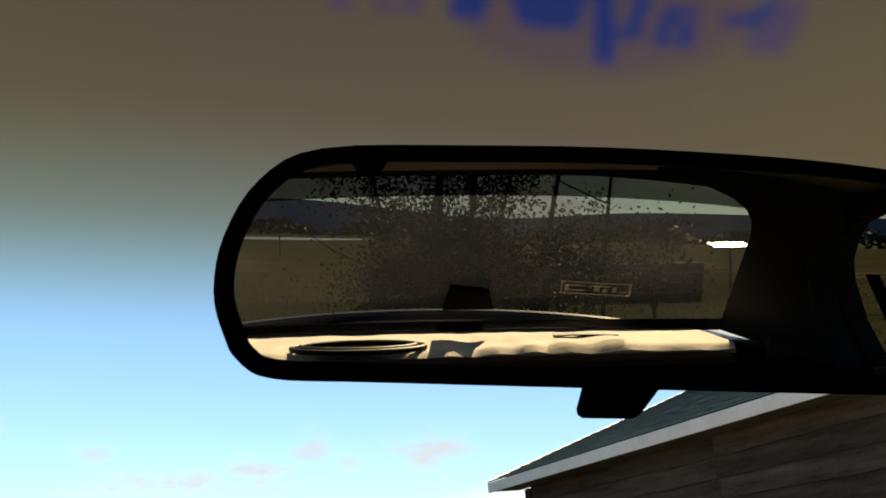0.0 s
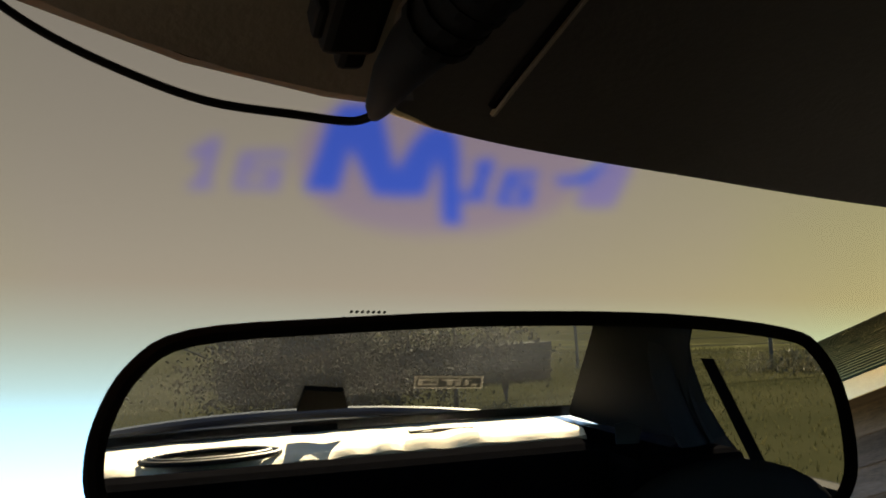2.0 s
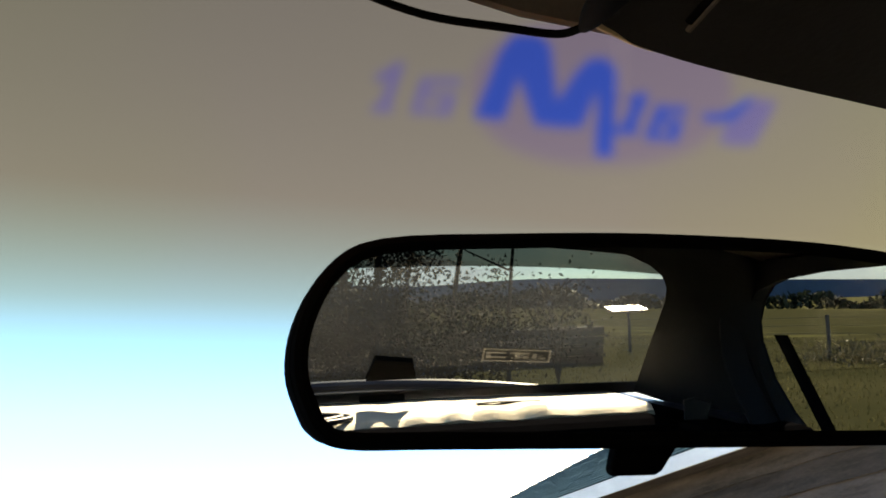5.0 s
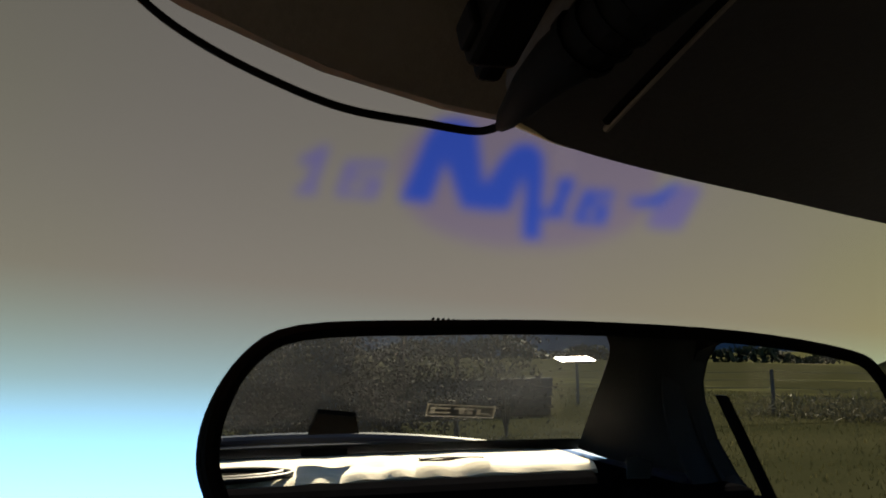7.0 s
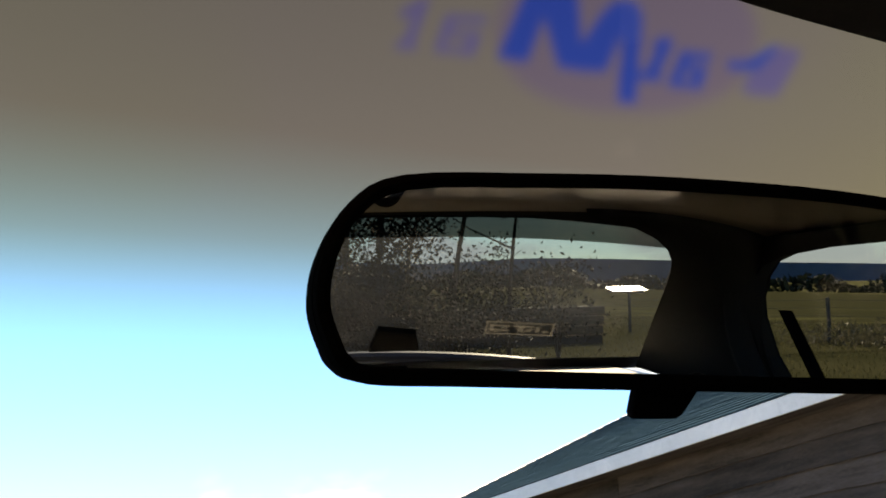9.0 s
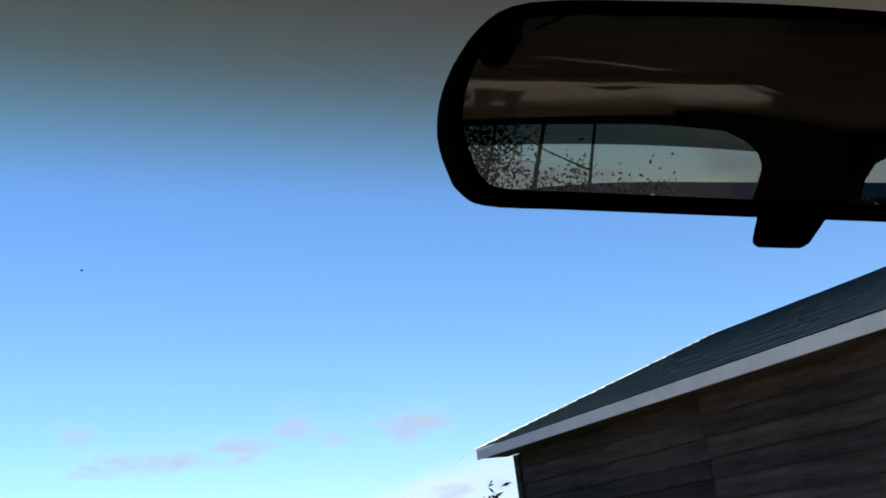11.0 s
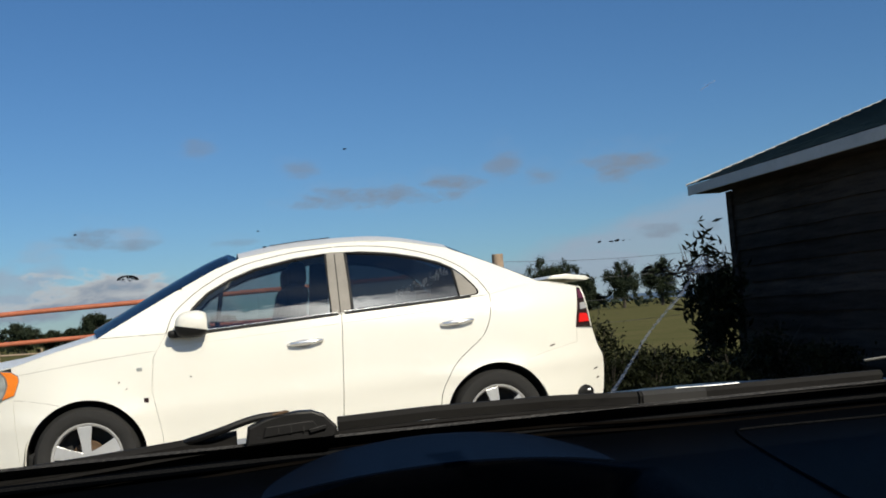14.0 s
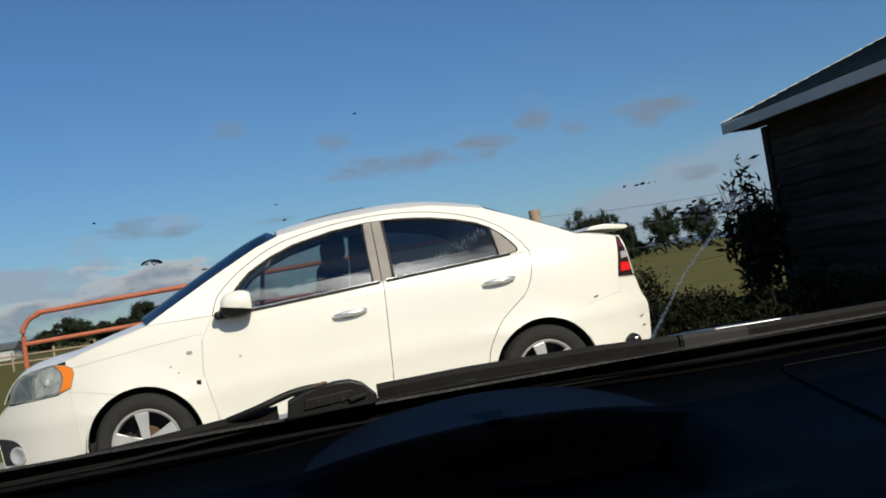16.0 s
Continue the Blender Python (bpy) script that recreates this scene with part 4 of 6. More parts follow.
for k in range(3):
    part("yoke_rib", box(bx + Vector((-0.008 + 0.008 * k, -0.0138, 0.0055)), (0.0008, 0.0006, 0.004), 0.0), M_CLIP, wiper)
part("yoke_tab", box(bx + Vector((0.017, -0.0135, 0.0045)), (0.011, 0.002, 0.0025), 0.0005, pose(0, 0, 0, 0, -10, 0)), M_YOKE, wiper)
part("wiper_arm", tube(smooth_line([bx + Vector((0.0, -0.003, 0.0145)), bx + Vector((-0.014, -0.003, 0.0145)), bx + Vector((-0.027, -0.003, 0.0128)), bx + Vector((-0.045, -0.003, 0.0078)), bx + Vector((-0.063, 0.003, 0.0030)), bx + Vector((-0.085, 0.013, -0.0015)), bx + Vector((-0.20, 0.016, -0.014))], 4), 0.0024, 8), M_YOKE, wiper, "curved black wiper arm", smooth=True)
part("wiper_rivet", box(bx + Vector((-0.006, -0.0035, 0.0160)), (0.010, 0.005, 0.0016), 0.0006, pose(0, 0, 0, 0, -8, 0)), M_RUST, wiper, "rusty rivet plate")
bx2 = Vector((0.085, -5.4685, 0.8790))
part("wiper_yoke", prism([(-0.036, -0.002), (0.036, -0.002), (0.036, 0.006), (0.026, 0.0125), (-0.014, 0.0120), (-0.020, 0.0105), (-0.033, 0.0100), (-0.036, 0.006)], 0.012, Matrix.Translation(bx2) @ pose(0, 0, 0, 90, 0, 0), 0.002), M_GREYP, wiper, "wiper yoke, sunlight put into its grey colour")
part("wiper_arm", tube([bx2 + Vector((0.01, 0.002, 0.012)), bx2 + Vector((-0.03, 0.004, 0.0118)), bx2 + Vector((-0.052, 0.005, 0.0105))], 0.0010, 6), M_GREYP, wiper)
cowl = part("cowl", ribbon([(0.022, -0.040), (0.070, -0.040), (0.070, -0.014), (0.024, -0.009), (0.020, -0.011)], -0.78, 0.38), M_PLUG, car, "black plastic scuttle panel below the glass")
for k in range(3):
    part("cowl_ridge", ribbon([(0.010 - 0.010 * k, -0.013 - 0.0042 * k), (0.014 - 0.010 * k, -0.013 - 0.0042 * k), (0.014 - 0.010 * k, -0.0115 - 0.0042 * k), (0.010 - 0.010 * k, -0.0115 - 0.0042 * k)], -0.74, 0.37), M_PLUG, cowl, "moulded edge strip")


def bonnet_pt(a, b):
    x = XC + (a * 2 - 1) * 0.70
    y = -5.40 + b * 1.05
    z = 0.852 - 0.030 * b - 0.16 * b ** 3 - 0.05 * abs(a * 2 - 1) ** 3 + 0.0135 * math.exp(-((x - 0.16) / 0.30) ** 2) * min(1, b * 6)
    return Vector((x, y, z))


part("bonnet", thicken(grid(bonnet_pt, 24, 16), 0.004), M_BLUE, car, "dark blue bonnet", smooth=True)

# sides with door windows
rear_win = [(-7.390, 1.054), (-7.375, 1.09), (-7.335, 1.127), (-7.286, 1.152), (-7.20, 1.167), (-7.05, 1.175), (-6.62, 1.178), (-6.62, 0.885), (-7.10, 0.887), (-7.306, 0.893), (-7.345, 0.927), (-7.383, 0.985)]
front_win = [(-6.52, 0.885), (-6.52, 1.178), (-6.15, 1.172), (-5.98, 1.14), (-5.62, 0.915), (-5.60, 0.885)]
side_out = [(-7.62, 0.30), (-7.62, 0.93), (-7.45, 1.10), (-7.25, 1.20), (-6.05, 1.205), (-5.98, 1.19), (-5.45, 0.86), (-5.38, 0.30)]
for sx, nm in ((0.565, "right"), (-0.925, "left")):
    sgn = 1 if sx > 0 else -1
    f3 = lambda a, b, sx=sx, sgn=sgn: (sx + sgn * (0.03 if b < 0.9 else 0.03 - 0.25 * (b - 0.9)), a, b)
    w = part("door_side", sheet(side_out, (rear_win, front_win), 0.12, f3, 0.035), M_PILLAR, car, "charcoal door and pillar trim")
    for o2 in (rear_win, front_win):
        g = part("side_window", sheet(o2, (), 0.3, lambda a, b, sx=sx, sgn=sgn, f3=f3: (f3(a, b)[0] - sgn * 0.006, a, b), 0), G_SIDE, w, "clear side glass")
        g.visible_shadow = False

# rear glass, pillars behind, shelf
def rg(u, v, off=0.0):
    """Rear glass: u -1..1 across, v 0 bottom to 1 top."""
    w = 0.67 - 0.155 * v - 0.055 * max(0.0, (v - 0.72) / 0.38) ** 4
    y = -7.96 + 0.66 * v + 0.07 * u * u * (1 - v * 0.3)
    z = 0.938 + 0.272 * v - 0.030 * abs(u) ** 2.4 * v
    return Vector((XC + u * w, y + off * 0.38, z - off * 0.92))


glass = part("rear_window", grid(lambda a, b: rg(a * 2 - 1, b * 0.985), 20, 12), G_REAR, car, "dusty rear window with a small sticker", smooth=True)
glass.visible_shadow = False
gb = part("shade_strip", grid(lambda a, b: rg(a * 2 - 1, 0.985 + b * 0.125), 20, 3), G_REARBAND, glass, "grey tint strip along the top")
gb.visible_shadow = False
for s in (-1, 1):
    pil = thicken(grid(lambda a, c, s=s: (lambda b: rg(s, b).lerp(Vector((XC + s * (0.752 - 0.05 * b), -7.315 - 0.078 * math.sin(min(1, b) * math.pi), 0.885 + 0.285 * b)), a) + Vector((0, 0.035 * math.sin(a * math.pi), 0)))(c * 1.22), 10, 18), 0.012)
    part("rear_pillar", pil, M_PILLAR, car, "charcoal rear pillar trim", smooth=True)
    part("seat_belt", thicken(grid(lambda a, b, s=s: Vector((XC + s * 0.68, -7.235 + 0.155 * (1 - b) + 0.044 * a, 0.905 + 0.165 * b)), 1, 6), 0.002), M_BELT, car, "black seat belt webbing")
    part("door_frame", thicken(grid(lambda a, b, s=s: Vector((XC + s * (0.735 - 0.05 * b - 0.06 * (1 - a)), -7.33 - 0.080 * math.sin(b * math.pi) + 0.03 * (1 - a) + 0.012 * math.sin(a * math.pi), 0.885 + 0.285 * b)), 4, 14), 0.008), M_PILLAR, car, "black door frame and seal", smooth=True)
    part("shelf_end", box((XC + s * 0.66, -7.62, 0.84), (0.20, 0.74, 0.15), 0.02), M_SEATC, car, "dark trim beside the shelf")
    part("tail_side", box((XC + s * 0.69, -7.75, 0.62), (0.12, 0.9, 0.6), 0.04), M_BLUE, car)
part("rear_header", tube([rg(k / 10 - 1, 1.105) + Vector((0, 0.006, 0.011)) for k in range(21)], 0.014, 10), M_PILLAR, car, "charcoal rear header trim", smooth=True)
part("rear_glass_border", thicken(grid(lambda a, b: rg(a * 2 - 1, -0.02 + b * 0.12, 0.004), 20, 2), 0.002), M_BLACKP, glass, "black enamel border of the glass")


def shelf_pt(a, b):
    u = a * 2 - 1
    x = XC + u * (0.575 + 0.02 * b)
    y = -7.540 - b * 0.405 + 0.05 * u * u * b
    crease = 0.005 * math.sin(x * 31 + 1.3) + 0.0045 * math.sin(x * 67 + 2 * math.sin(x * 11)) + 0.003 * noise.noise((x * 9, y * 9, 0))
    roll = -0.012 * max(0, 1 - b / 0.08) ** 2
    dip = -0.012 * math.exp(-((x + 0.31) / 0.16) ** 2 - ((y + 7.60) / 0.10) ** 2) - 0.008 * math.exp(-((x + 0.02) / 0.06) ** 2 - ((y + 7.68) / 0.05) ** 2)
    return Vector((x, y + crease * (1 - b) * 2.0, 0.936 + roll + dip + crease * (1 - b) * 0.6))


shelf = part("parcel_shelf", thicken(grid(shelf_pt, 90, 30), 0.012), M_SHELF, car, "cream cloth parcel shelf, creased and sunlit", smooth=True)
for rr, zz, mm in ((1.0, 0.936, M_BLACKP), (0.86, 0.939, M_BLACKP)):
    ring = [(-0.306 + 0.125 * rr * math.cos(k * math.pi / 18), -7.60 + 0.085 * rr * math.sin(k * math.pi / 18), zz) for k in range(37)]
    part("speaker_ring", tube(ring, 0.0055, 8, caps=False), mm, shelf, "black oval speaker ring", smooth=True)
cone = bmesh.new()
bmesh.ops.create_circle(cone, cap_ends=True, segments=36, radius=1.0, matrix=Matrix.Translation((-0.306, -7.60, 0.932)) @ Matrix.Diagonal((0.115, 0.077, 1, 1)))
part("speaker_cone", cone, M_SEATC, shelf, "dark speaker cone")
part("shelf_slot", prism([(-0.064, -0.012), (-0.02, -0.030), (0.0, -0.032), (0.03, -0.020), (0.064, -0.010), (0.064, 0.030), (0.03, 0.016), (-0.02, 0.000), (-0.064, 0.018)], 0.003, Matrix.Translation((0.150, -7.73, 0.9375))), M_BLACKP, shelf, "dark bow-tie patch on the shelf")
seat = part("rear_seat", box((XC, -7.455, 0.697), (1.16, 0.15, 0.455), 0.03), M_SEATC, car, "dark cloth rear seat back")
part("seat_cushion", box((XC, -7.12, 0.45), (1.16, 0.48, 0.14), 0.04), M_SEATC, seat)
part("belt_guide", prism([(-0.02, 0), (0.02, -0.01), (0.03, 0.03), (0.0, 0.04), (-0.02, 0.035)], 0.012, Matrix.Translation((0.435, -7.43, 0.915)) @ pose(0, 0, 0, 90, 0, 20), 0.003), M_BLACKP, car, "black seat-belt guide")
for xs in (0.335, -0.695):
    fs = part("front_seat", box((xs, -6.86, 0.62), (0.46, 0.11, 0.55), 0.045), M_SEATC, car, "dark cloth front seat")
    hr = bmesh.new()
    bmesh.ops.create_uvsphere(hr, u_segments=24, v_segments=14, radius=1.0, matrix=Matrix.Translation((xs + 0.01, -6.88, 0.868)) @ Matrix.Diagonal((0.158, 0.06, 0.090, 1)))
    part("headrest", hr, M_HEADREST, fs, smooth=True)
part("sticker", grid(lambda a, b: rg((0.09 + a * 0.137 - XC) / 0.60, 0.345 + 0.105 * b - 0.03 * a, 0.003), 4, 1), F_STICK, glass, "small dark sticker with a pale edge")
for a0, a1, b0, b1 in ((0, 1, 0, .1), (0, 1, .9, 1), (0, .03, 0, 1), (.97, 1, 0, 1), (.06, .35, .25, .4), (.06, .35, .62, .75), (.06, .12, .25, .75), (.4, .7, .62, .75), (.48, .56, .25, .75), (.6, .68, .25, .5), (.74, .8, .25, .7), (.84, .93, .25, .4)):
    part("sticker_bar", grid(lambda a, b: rg((0.09 + (a0 + (a1 - a0) * a) * 0.137 - XC) / 0.60, 0.345 + 0.105 * (b0 + (b1 - b0) * b) - 0.03 * (a0 + (a1 - a0) * a), 0.005), 1, 1), M_STICK, glass)
part("brake_light", thicken(grid(lambda a, b: rg((-0.137 + a * 0.10 + 0.012 * b * (1 - 2 * a) - XC) / 0.60, 0.25 + 0.18 * b * (1 - 0.2 * a), 0.006), 2, 2), 0.01), M_HOUSING, glass, "black high brake light shell")
part("brake_light_base", box((-0.09, -7.925, 0.944), (0.10, 0.03, 0.022), 0.004), M_HOUSING, glass, "black foot of the brake light")
# boot lid and tail
def boot_pt(a, b):
    u = a * 2 - 1
    return Vector((XC + u * 0.62, -7.95 - 0.34 * b + 0.10 * u * u, 0.935 + 0.022 * math.sin(b * 2.6) - 0.05 * abs(u) ** 2.5 - 0.02 * (1 - b)))


part("boot_lid", thicken(grid(boot_pt, 24, 8), 0.006), M_BLUE, car, "dark blue boot lid", smooth=True)
part("boot_spoiler", tube(smooth_line([Vector((XC + u * 0.60, -8.16 + 0.11 * u * u, 0.960 - 0.045 * abs(u) ** 2.2)) for u in [k / 8 - 1 for k in range(17)]], 2), 0.012, 8), M_BLUE, car, "low dark blue boot lip", smooth=True)
part("body_shell", box((XC, -8.0, 0.60), (1.45, 0.55, 0.55), 0.08), M_BLUE, car)
part("floor_pan", box((XC, -6.4, 0.20), (1.50, 2.6, 0.10), 0.02), M_CABIN, car)
part("bulkhead", box((XC, -5.36, 0.52), (1.46, 0.08, 0.60), 0.02), M_CABIN, car)
part("front_end", box((XC, -4.86, 0.50), (1.40, 0.95, 0.48), 0.08), M_BLUE, car)


def wheel(parent, x, y, z, side, radius=0.292):
    """Tyre and five-spoke rim; side -1 faces -y."""
    w = new("wheel")
    w.parent = parent
    w.matrix_basis = Matrix.Translation((x, y, z)) @ Matrix.Diagonal((1, -side, 1, 1))
    r = radius
    part("tyre", lathe([(r * 0.66, 0.0), (r * 0.70, -0.012), (r * 0.80, -0.020), (r * 0.92, -0.016), (r * 0.985, 0.006), (r, 0.03), (r, 0.15), (r * 0.97, 0.175), (r * 0.70, 0.19)], 40), M_TYRE, w, "black tyre", smooth=True)
    rim = lathe([(r * 0.685, -0.004), (r * 0.665, -0.010), (r * 0.63, -0.004), (r * 0.605, 0.016)], 40)
    part("rim", rim, M_ALLOY, w, "silver alloy rim", smooth=True)
    part("barrel", lathe([(r * 0.605, 0.016), (r * 0.58, 0.12), (0.02, 0.13)], 40), M_SEAM, w, "dark inside of the rim", smooth=True)
    part("brake", lathe([(0.02, 0.075), (r * 0.30, 0.075), (r * 0.32, 0.085)], 24), M_RUST, w, "rusty brake disc")
    part("hub", lathe([(0.0005, -0.002), (0.028, 0.0), (0.036, 0.010), (0.038, 0.03)], 20), M_ALLOY, w, smooth=True)
    for k in range(5):
        sp = bmesh.new()
        a = radians(90 + 72 * k)
        prism([(0.02, -0.024), (r * 0.30, -0.027), (r * 0.62, -0.042), (r * 0.62, 0.042), (r * 0.30, 0.027), (0.02, 0.024)], 0.022, pose(0, 0, 0, 0, -math.degrees(a), 0) @ pose(0, -0.002, 0, -90, 0, 0) @ Matrix.Diagonal((1, 1, 1, 1)), 0.004, sp)
        part("spoke", sp, M_ALLOY, w)
    return w


for xx, ss in ((XC - 0.68, 0), (XC + 0.68, 0)):
    for yy in (-4.75, -7.55):
        ww = wheel(car, 0, 0, 0, -1, 0.28)
        ww.matrix_basis = Matrix.Translation((xx, yy, 0.28)) @ pose(0, 0, 0, 0, 0, 90 if xx > XC else -90)

# ---- white saloon ----
saloon = thing("white_sedan", "white four-door saloon car with silver alloy wheels, parked on gravel", "car")
HALF = 0.83


def ys(x, z):
    """Left flank of the saloon: how far it lies inwards at (x, z)."""
    y = 0.030 * ((z - 0.62) / 0.42) ** 2 + (0.46 * (math.sqrt((z - 0.98) ** 2 + 0.0016) + z - 0.98) / 2 if z > 0.7 else 0.0)
    if x < -1.25:
        y += 0.34 * ((-1.25 - x) / 0.80) ** 2.3
    if x > 1.25:
        y += 0.26 * ((x - 1.25) / 0.75) ** 2.3
    for cx in (-1.215, 1.217):
        d = math.hypot(x - cx, z - 0.29)
        if d < 0.46:
            y -= 0.016 * max(0, 1 - (d - 0.33) / 0.13)
    y -= 0.011 * math.exp(-((z - 0.545 - 0.03 * x) / 0.045) ** 2)
    return y


def flank(right=False):
    return (lambda a, b: (a, 2 * HALF - ys(a, b), b)) if right else (lambda a, b: (a, ys(a, b), b))


def arch(cx, cz, r, a0, a1, n=30):
    return [(cx + r * math.cos(radians(a0 + (a1 - a0) * k / n)), cz + r * math.sin(radians(a0 + (a1 - a0) * k / n))) for k in range(n + 1)]


REDGE = [(p.x, p.z) for p in smooth_line([(1.218, 1.0, 0), (1.20, 0.90, 0), (1.15, 0.80, 0), (1.06, 0.725, 0), (0.965, 0.645, 0), (0.90, 0.55, 0), (0.86, 0.46, 0), (0.845, 0.36, 0)], 3) for p in (Vector((p.x, 0, p.y)),)]
ARF = arch(-1.215, 0.285, 0.332, -14, 194)
G = 0.0019
fender = [(-1.605, 0.828), (-1.42, 0.883), (-1.13, 0.957), (-0.745, 0.957), (-0.825, 0.83), (-0.843, 0.64), (-0.795, 0.38), (-0.79, 0.205)] + ARF + [(-1.575, 0.205), (-1.60, 0.60), (-1.60, 0.71)]
fdoor = [(-0.745 + G, 0.957), (-0.54, 0.945), (0.285 - G, 0.995), (0.255 - G, 0.41), (0.25 - G, 0.22), (-0.79 + G, 0.205), (-0.795 + G, 0.38), (-0.843 + G, 0.64), (-0.825 + G, 0.83)]
rdoor = [(0.285 + G, 0.998), (1.18, 1.045), (1.225, 1.05), *REDGE, (0.84, 0.22), (0.25 + G, 0.22), (0.255 + G, 0.41)]
quarter = [(1.225 + 2 * G, 1.05), (1.57, 1.115), (1.86, 1.062), (1.80, 0.80), (1.7995, 0.7058), (1.60, 0.6735), (1.42, 0.6310)] + arch(1.217, 0.290, 0.337, 56, 194) + [(0.84 + 2 * G, 0.215)] + [(a + 2 * G, b - G) for a, b in REDGE[::-1]]
bumper_r = [(1.42, 0.6300), (1.60, 0.6725), (1.8005, 0.7048), (1.801, 0.795), (1.94, 0.785), (1.975, 0.68), (2.02, 0.58), (2.01, 0.40), (1.97, 0.27), (1.60, 0.205)] + arch(1.217, 0.290, 0.337, -14, 55.8, 12)
bumper_f = [(-1.60 - G, 0.69), (-1.67, 0.640), (-2.00, 0.612), (-2.075, 0.56), (-2.115, 0.44), (-2.095, 0.25), (-1.575 - G, 0.205), (-1.60 - G, 0.60)]
dlo = [(-0.70, 0.965), (-0.66, 1.03), (-0.56, 1.135), (-0.50, 1.185), (-0.36, 1.262), (-0.21, 1.318), (0.04, 1.368), (0.27, 1.390), (0.45, 1.386), (0.56, 1.376), (0.67, 1.360), (0.82, 1.326), (0.95, 1.282), (1.03, 1.238), (1.09, 1.182), (1.135, 1.125), (1.158, 1.088), (1.160, 1.070), (1.148, 1.056), (1.04, 1.042), (0.30, 1.004), (-0.54, 0.952)]
frame_out = [(-1.13, 0.960), (-0.72, 1.185), (-0.45, 1.325), (-0.30, 1.383), (0.0, 1.432), (0.40, 1.453), (0.70, 1.438), (1.03, 1.368), (1.25, 1.268), (1.57, 1.1155), (1.225, 1.0505), (1.18, 1.048), (0.285, 1.000), (-0.54, 0.948), (-0.745, 0.960)]
for right in (False, True):
    f3 = flank(right)
    part("front_wing", sheet(fender, (), 0.05, f3), M_WHITE, saloon, smooth=True)
    fd = part("front_door", sheet(fdoor, (), 0.06, f3), M_WHITE, saloon, smooth=True)
    rd = part("rear_door", sheet(rdoor, (), 0.06, f3), M_WHITE, saloon, smooth=True)
    part("rear_wing", sheet(quarter, (), 0.05, f3), M_WHITE, saloon, smooth=True)
    part("rear_bumper", sheet(bumper_r, (), 0.05, f3), M_WHITE, saloon, smooth=True)
    part("front_bumper", sheet(bumper_f, (), 0.05, f3), M_WHITE, saloon, smooth=True)
    part("window_frame", sheet(frame_out, (dlo,), 0.06, f3), M_WHITE, saloon, smooth=True)
    ins = lambda d, f3=f3, right=right: (lambda a, b: (a, f3(a, b)[1] + (-d if right else d), b))
    fw = [(-0.60, 0.952), (-0.595, 1.085), (-0.50, 1.178), (-0.36, 1.254), (-0.21, 1.310), (0.04, 1.360), (0.235, 1.380), (0.225, 1.000), (-0.30, 0.965)]
    rw = [(0.355, 1.012), (0.36, 1.380), (0.45, 1.378), (0.56, 1.368), (0.67, 1.352), (0.82, 1.318), (0.95, 1.274), (1.02, 1.234), (1.03, 1.046)]
    part("door_glass", sheet(fw, (), 0.04, ins(0.012), 0), G_CAR, fd, "tinted front door glass", smooth=True)
    part("door_glass", sheet(rw, (), 0.04, ins(0.012), 0), G_CARREAR, rd, "tinted rear door glass", smooth=True)
    if not right:
        wear = bmesh.new()
        rs = random.Random(77)
        for k in range(80):
            u = rs.random() ** 0.8
            a, b = 0.62 + 0.37 * u, 1.085 + 0.135 * u + rs.gauss(0, 0.014)
            w, h = rs.uniform(0.0012, 0.0036), rs.uniform(0.002, 0.012) * (0.5 + u)
            q = [wear.verts.new(ins(0.0105)(a + dx + dz * 0.25, b + dz)) for dx, dz in ((-w, -h), (w, -h), (w, h), (-w, h))]
            wear.faces.new(q)
        part("glass_scratches", wear, M_SCRATCH, rd, "pale scuffs on the rear door glass")
    bp = [(0.228, 0.998), (0.238, 1.386), (0.29, 1.389), (0.277, 0.999)]
    bp2 = [(0.283, 0.999), (0.296, 1.389), (0.358, 1.386), (0.353, 1.008)]
    part("pillar_trim", sheet(bp, (), 0.2, ins(0.006)), M_TAUPE, fd, "faded taupe pillar film")
    part("pillar_trim", sheet(bp2, (), 0.2, ins(0.006)), M_TAUPE, rd, "faded taupe pillar film")
    part("pillar_core", sheet([(0.226, 1.0), (0.236, 1.386), (0.36, 1.386), (0.354, 1.005)], (), 0.2, ins(0.012)), M_SEAM, rd)
    part("quarter_trim", sheet([(1.038, 1.050), (1.030, 1.226), (1.08, 1.180), (1.125, 1.123), (1.148, 1.086), (1.150, 1.072), (1.140, 1.061)], (), 0.2, ins(0.006)), M_TAUPE, rd, "faded taupe quarter panel")
    part("mirror_sail", sheet([(-0.695, 0.968), (-0.655, 1.03), (-0.605, 1.08), (-0.605, 0.955)], (), 0.2, ins(0.008)), M_TAUPE, fd)
    for loop, owner in ((fw, fd), (rw, rd)):
        L = [Vector(ins(0.006)(a, b)) for a, b in loop]
        part("window_seal", tube(L + [L[0]], 0.0095, 6), M_SEAM, owner, "black rubber window seal")
    for hx, hz, owner in ((0.05, 0.842, fd), (0.985, 0.892, rd)):
        yh = f3(hx, hz)[1]
        sg = 1 if right else -1
        part("door_handle", tube([(hx - 0.10, yh, hz - 0.006), (hx - 0.085, yh + sg * 0.022, hz - 0.003), (hx - 0.03, yh + sg * 0.030, hz), (hx + 0.05, yh + sg * 0.030, hz + 0.004), (hx + 0.10, yh + sg * 0.020, hz + 0.010), (hx + 0.108, yh, hz + 0.012)], [0.008, 0.013, 0.016, 0.015, 0.012, 0.008], 10), M_HANDLE, owner, "chrome door handle", smooth=True)
        cup = bmesh.new()
        bmesh.ops.create_uvsphere(cup, u_segments=16, v_segments=8, radius=1, matrix=Matrix.Translation((hx - 0.01, yh, hz - 0.004)) @ Matrix.Diagonal((0.055, 0.006, 0.026, 1)))
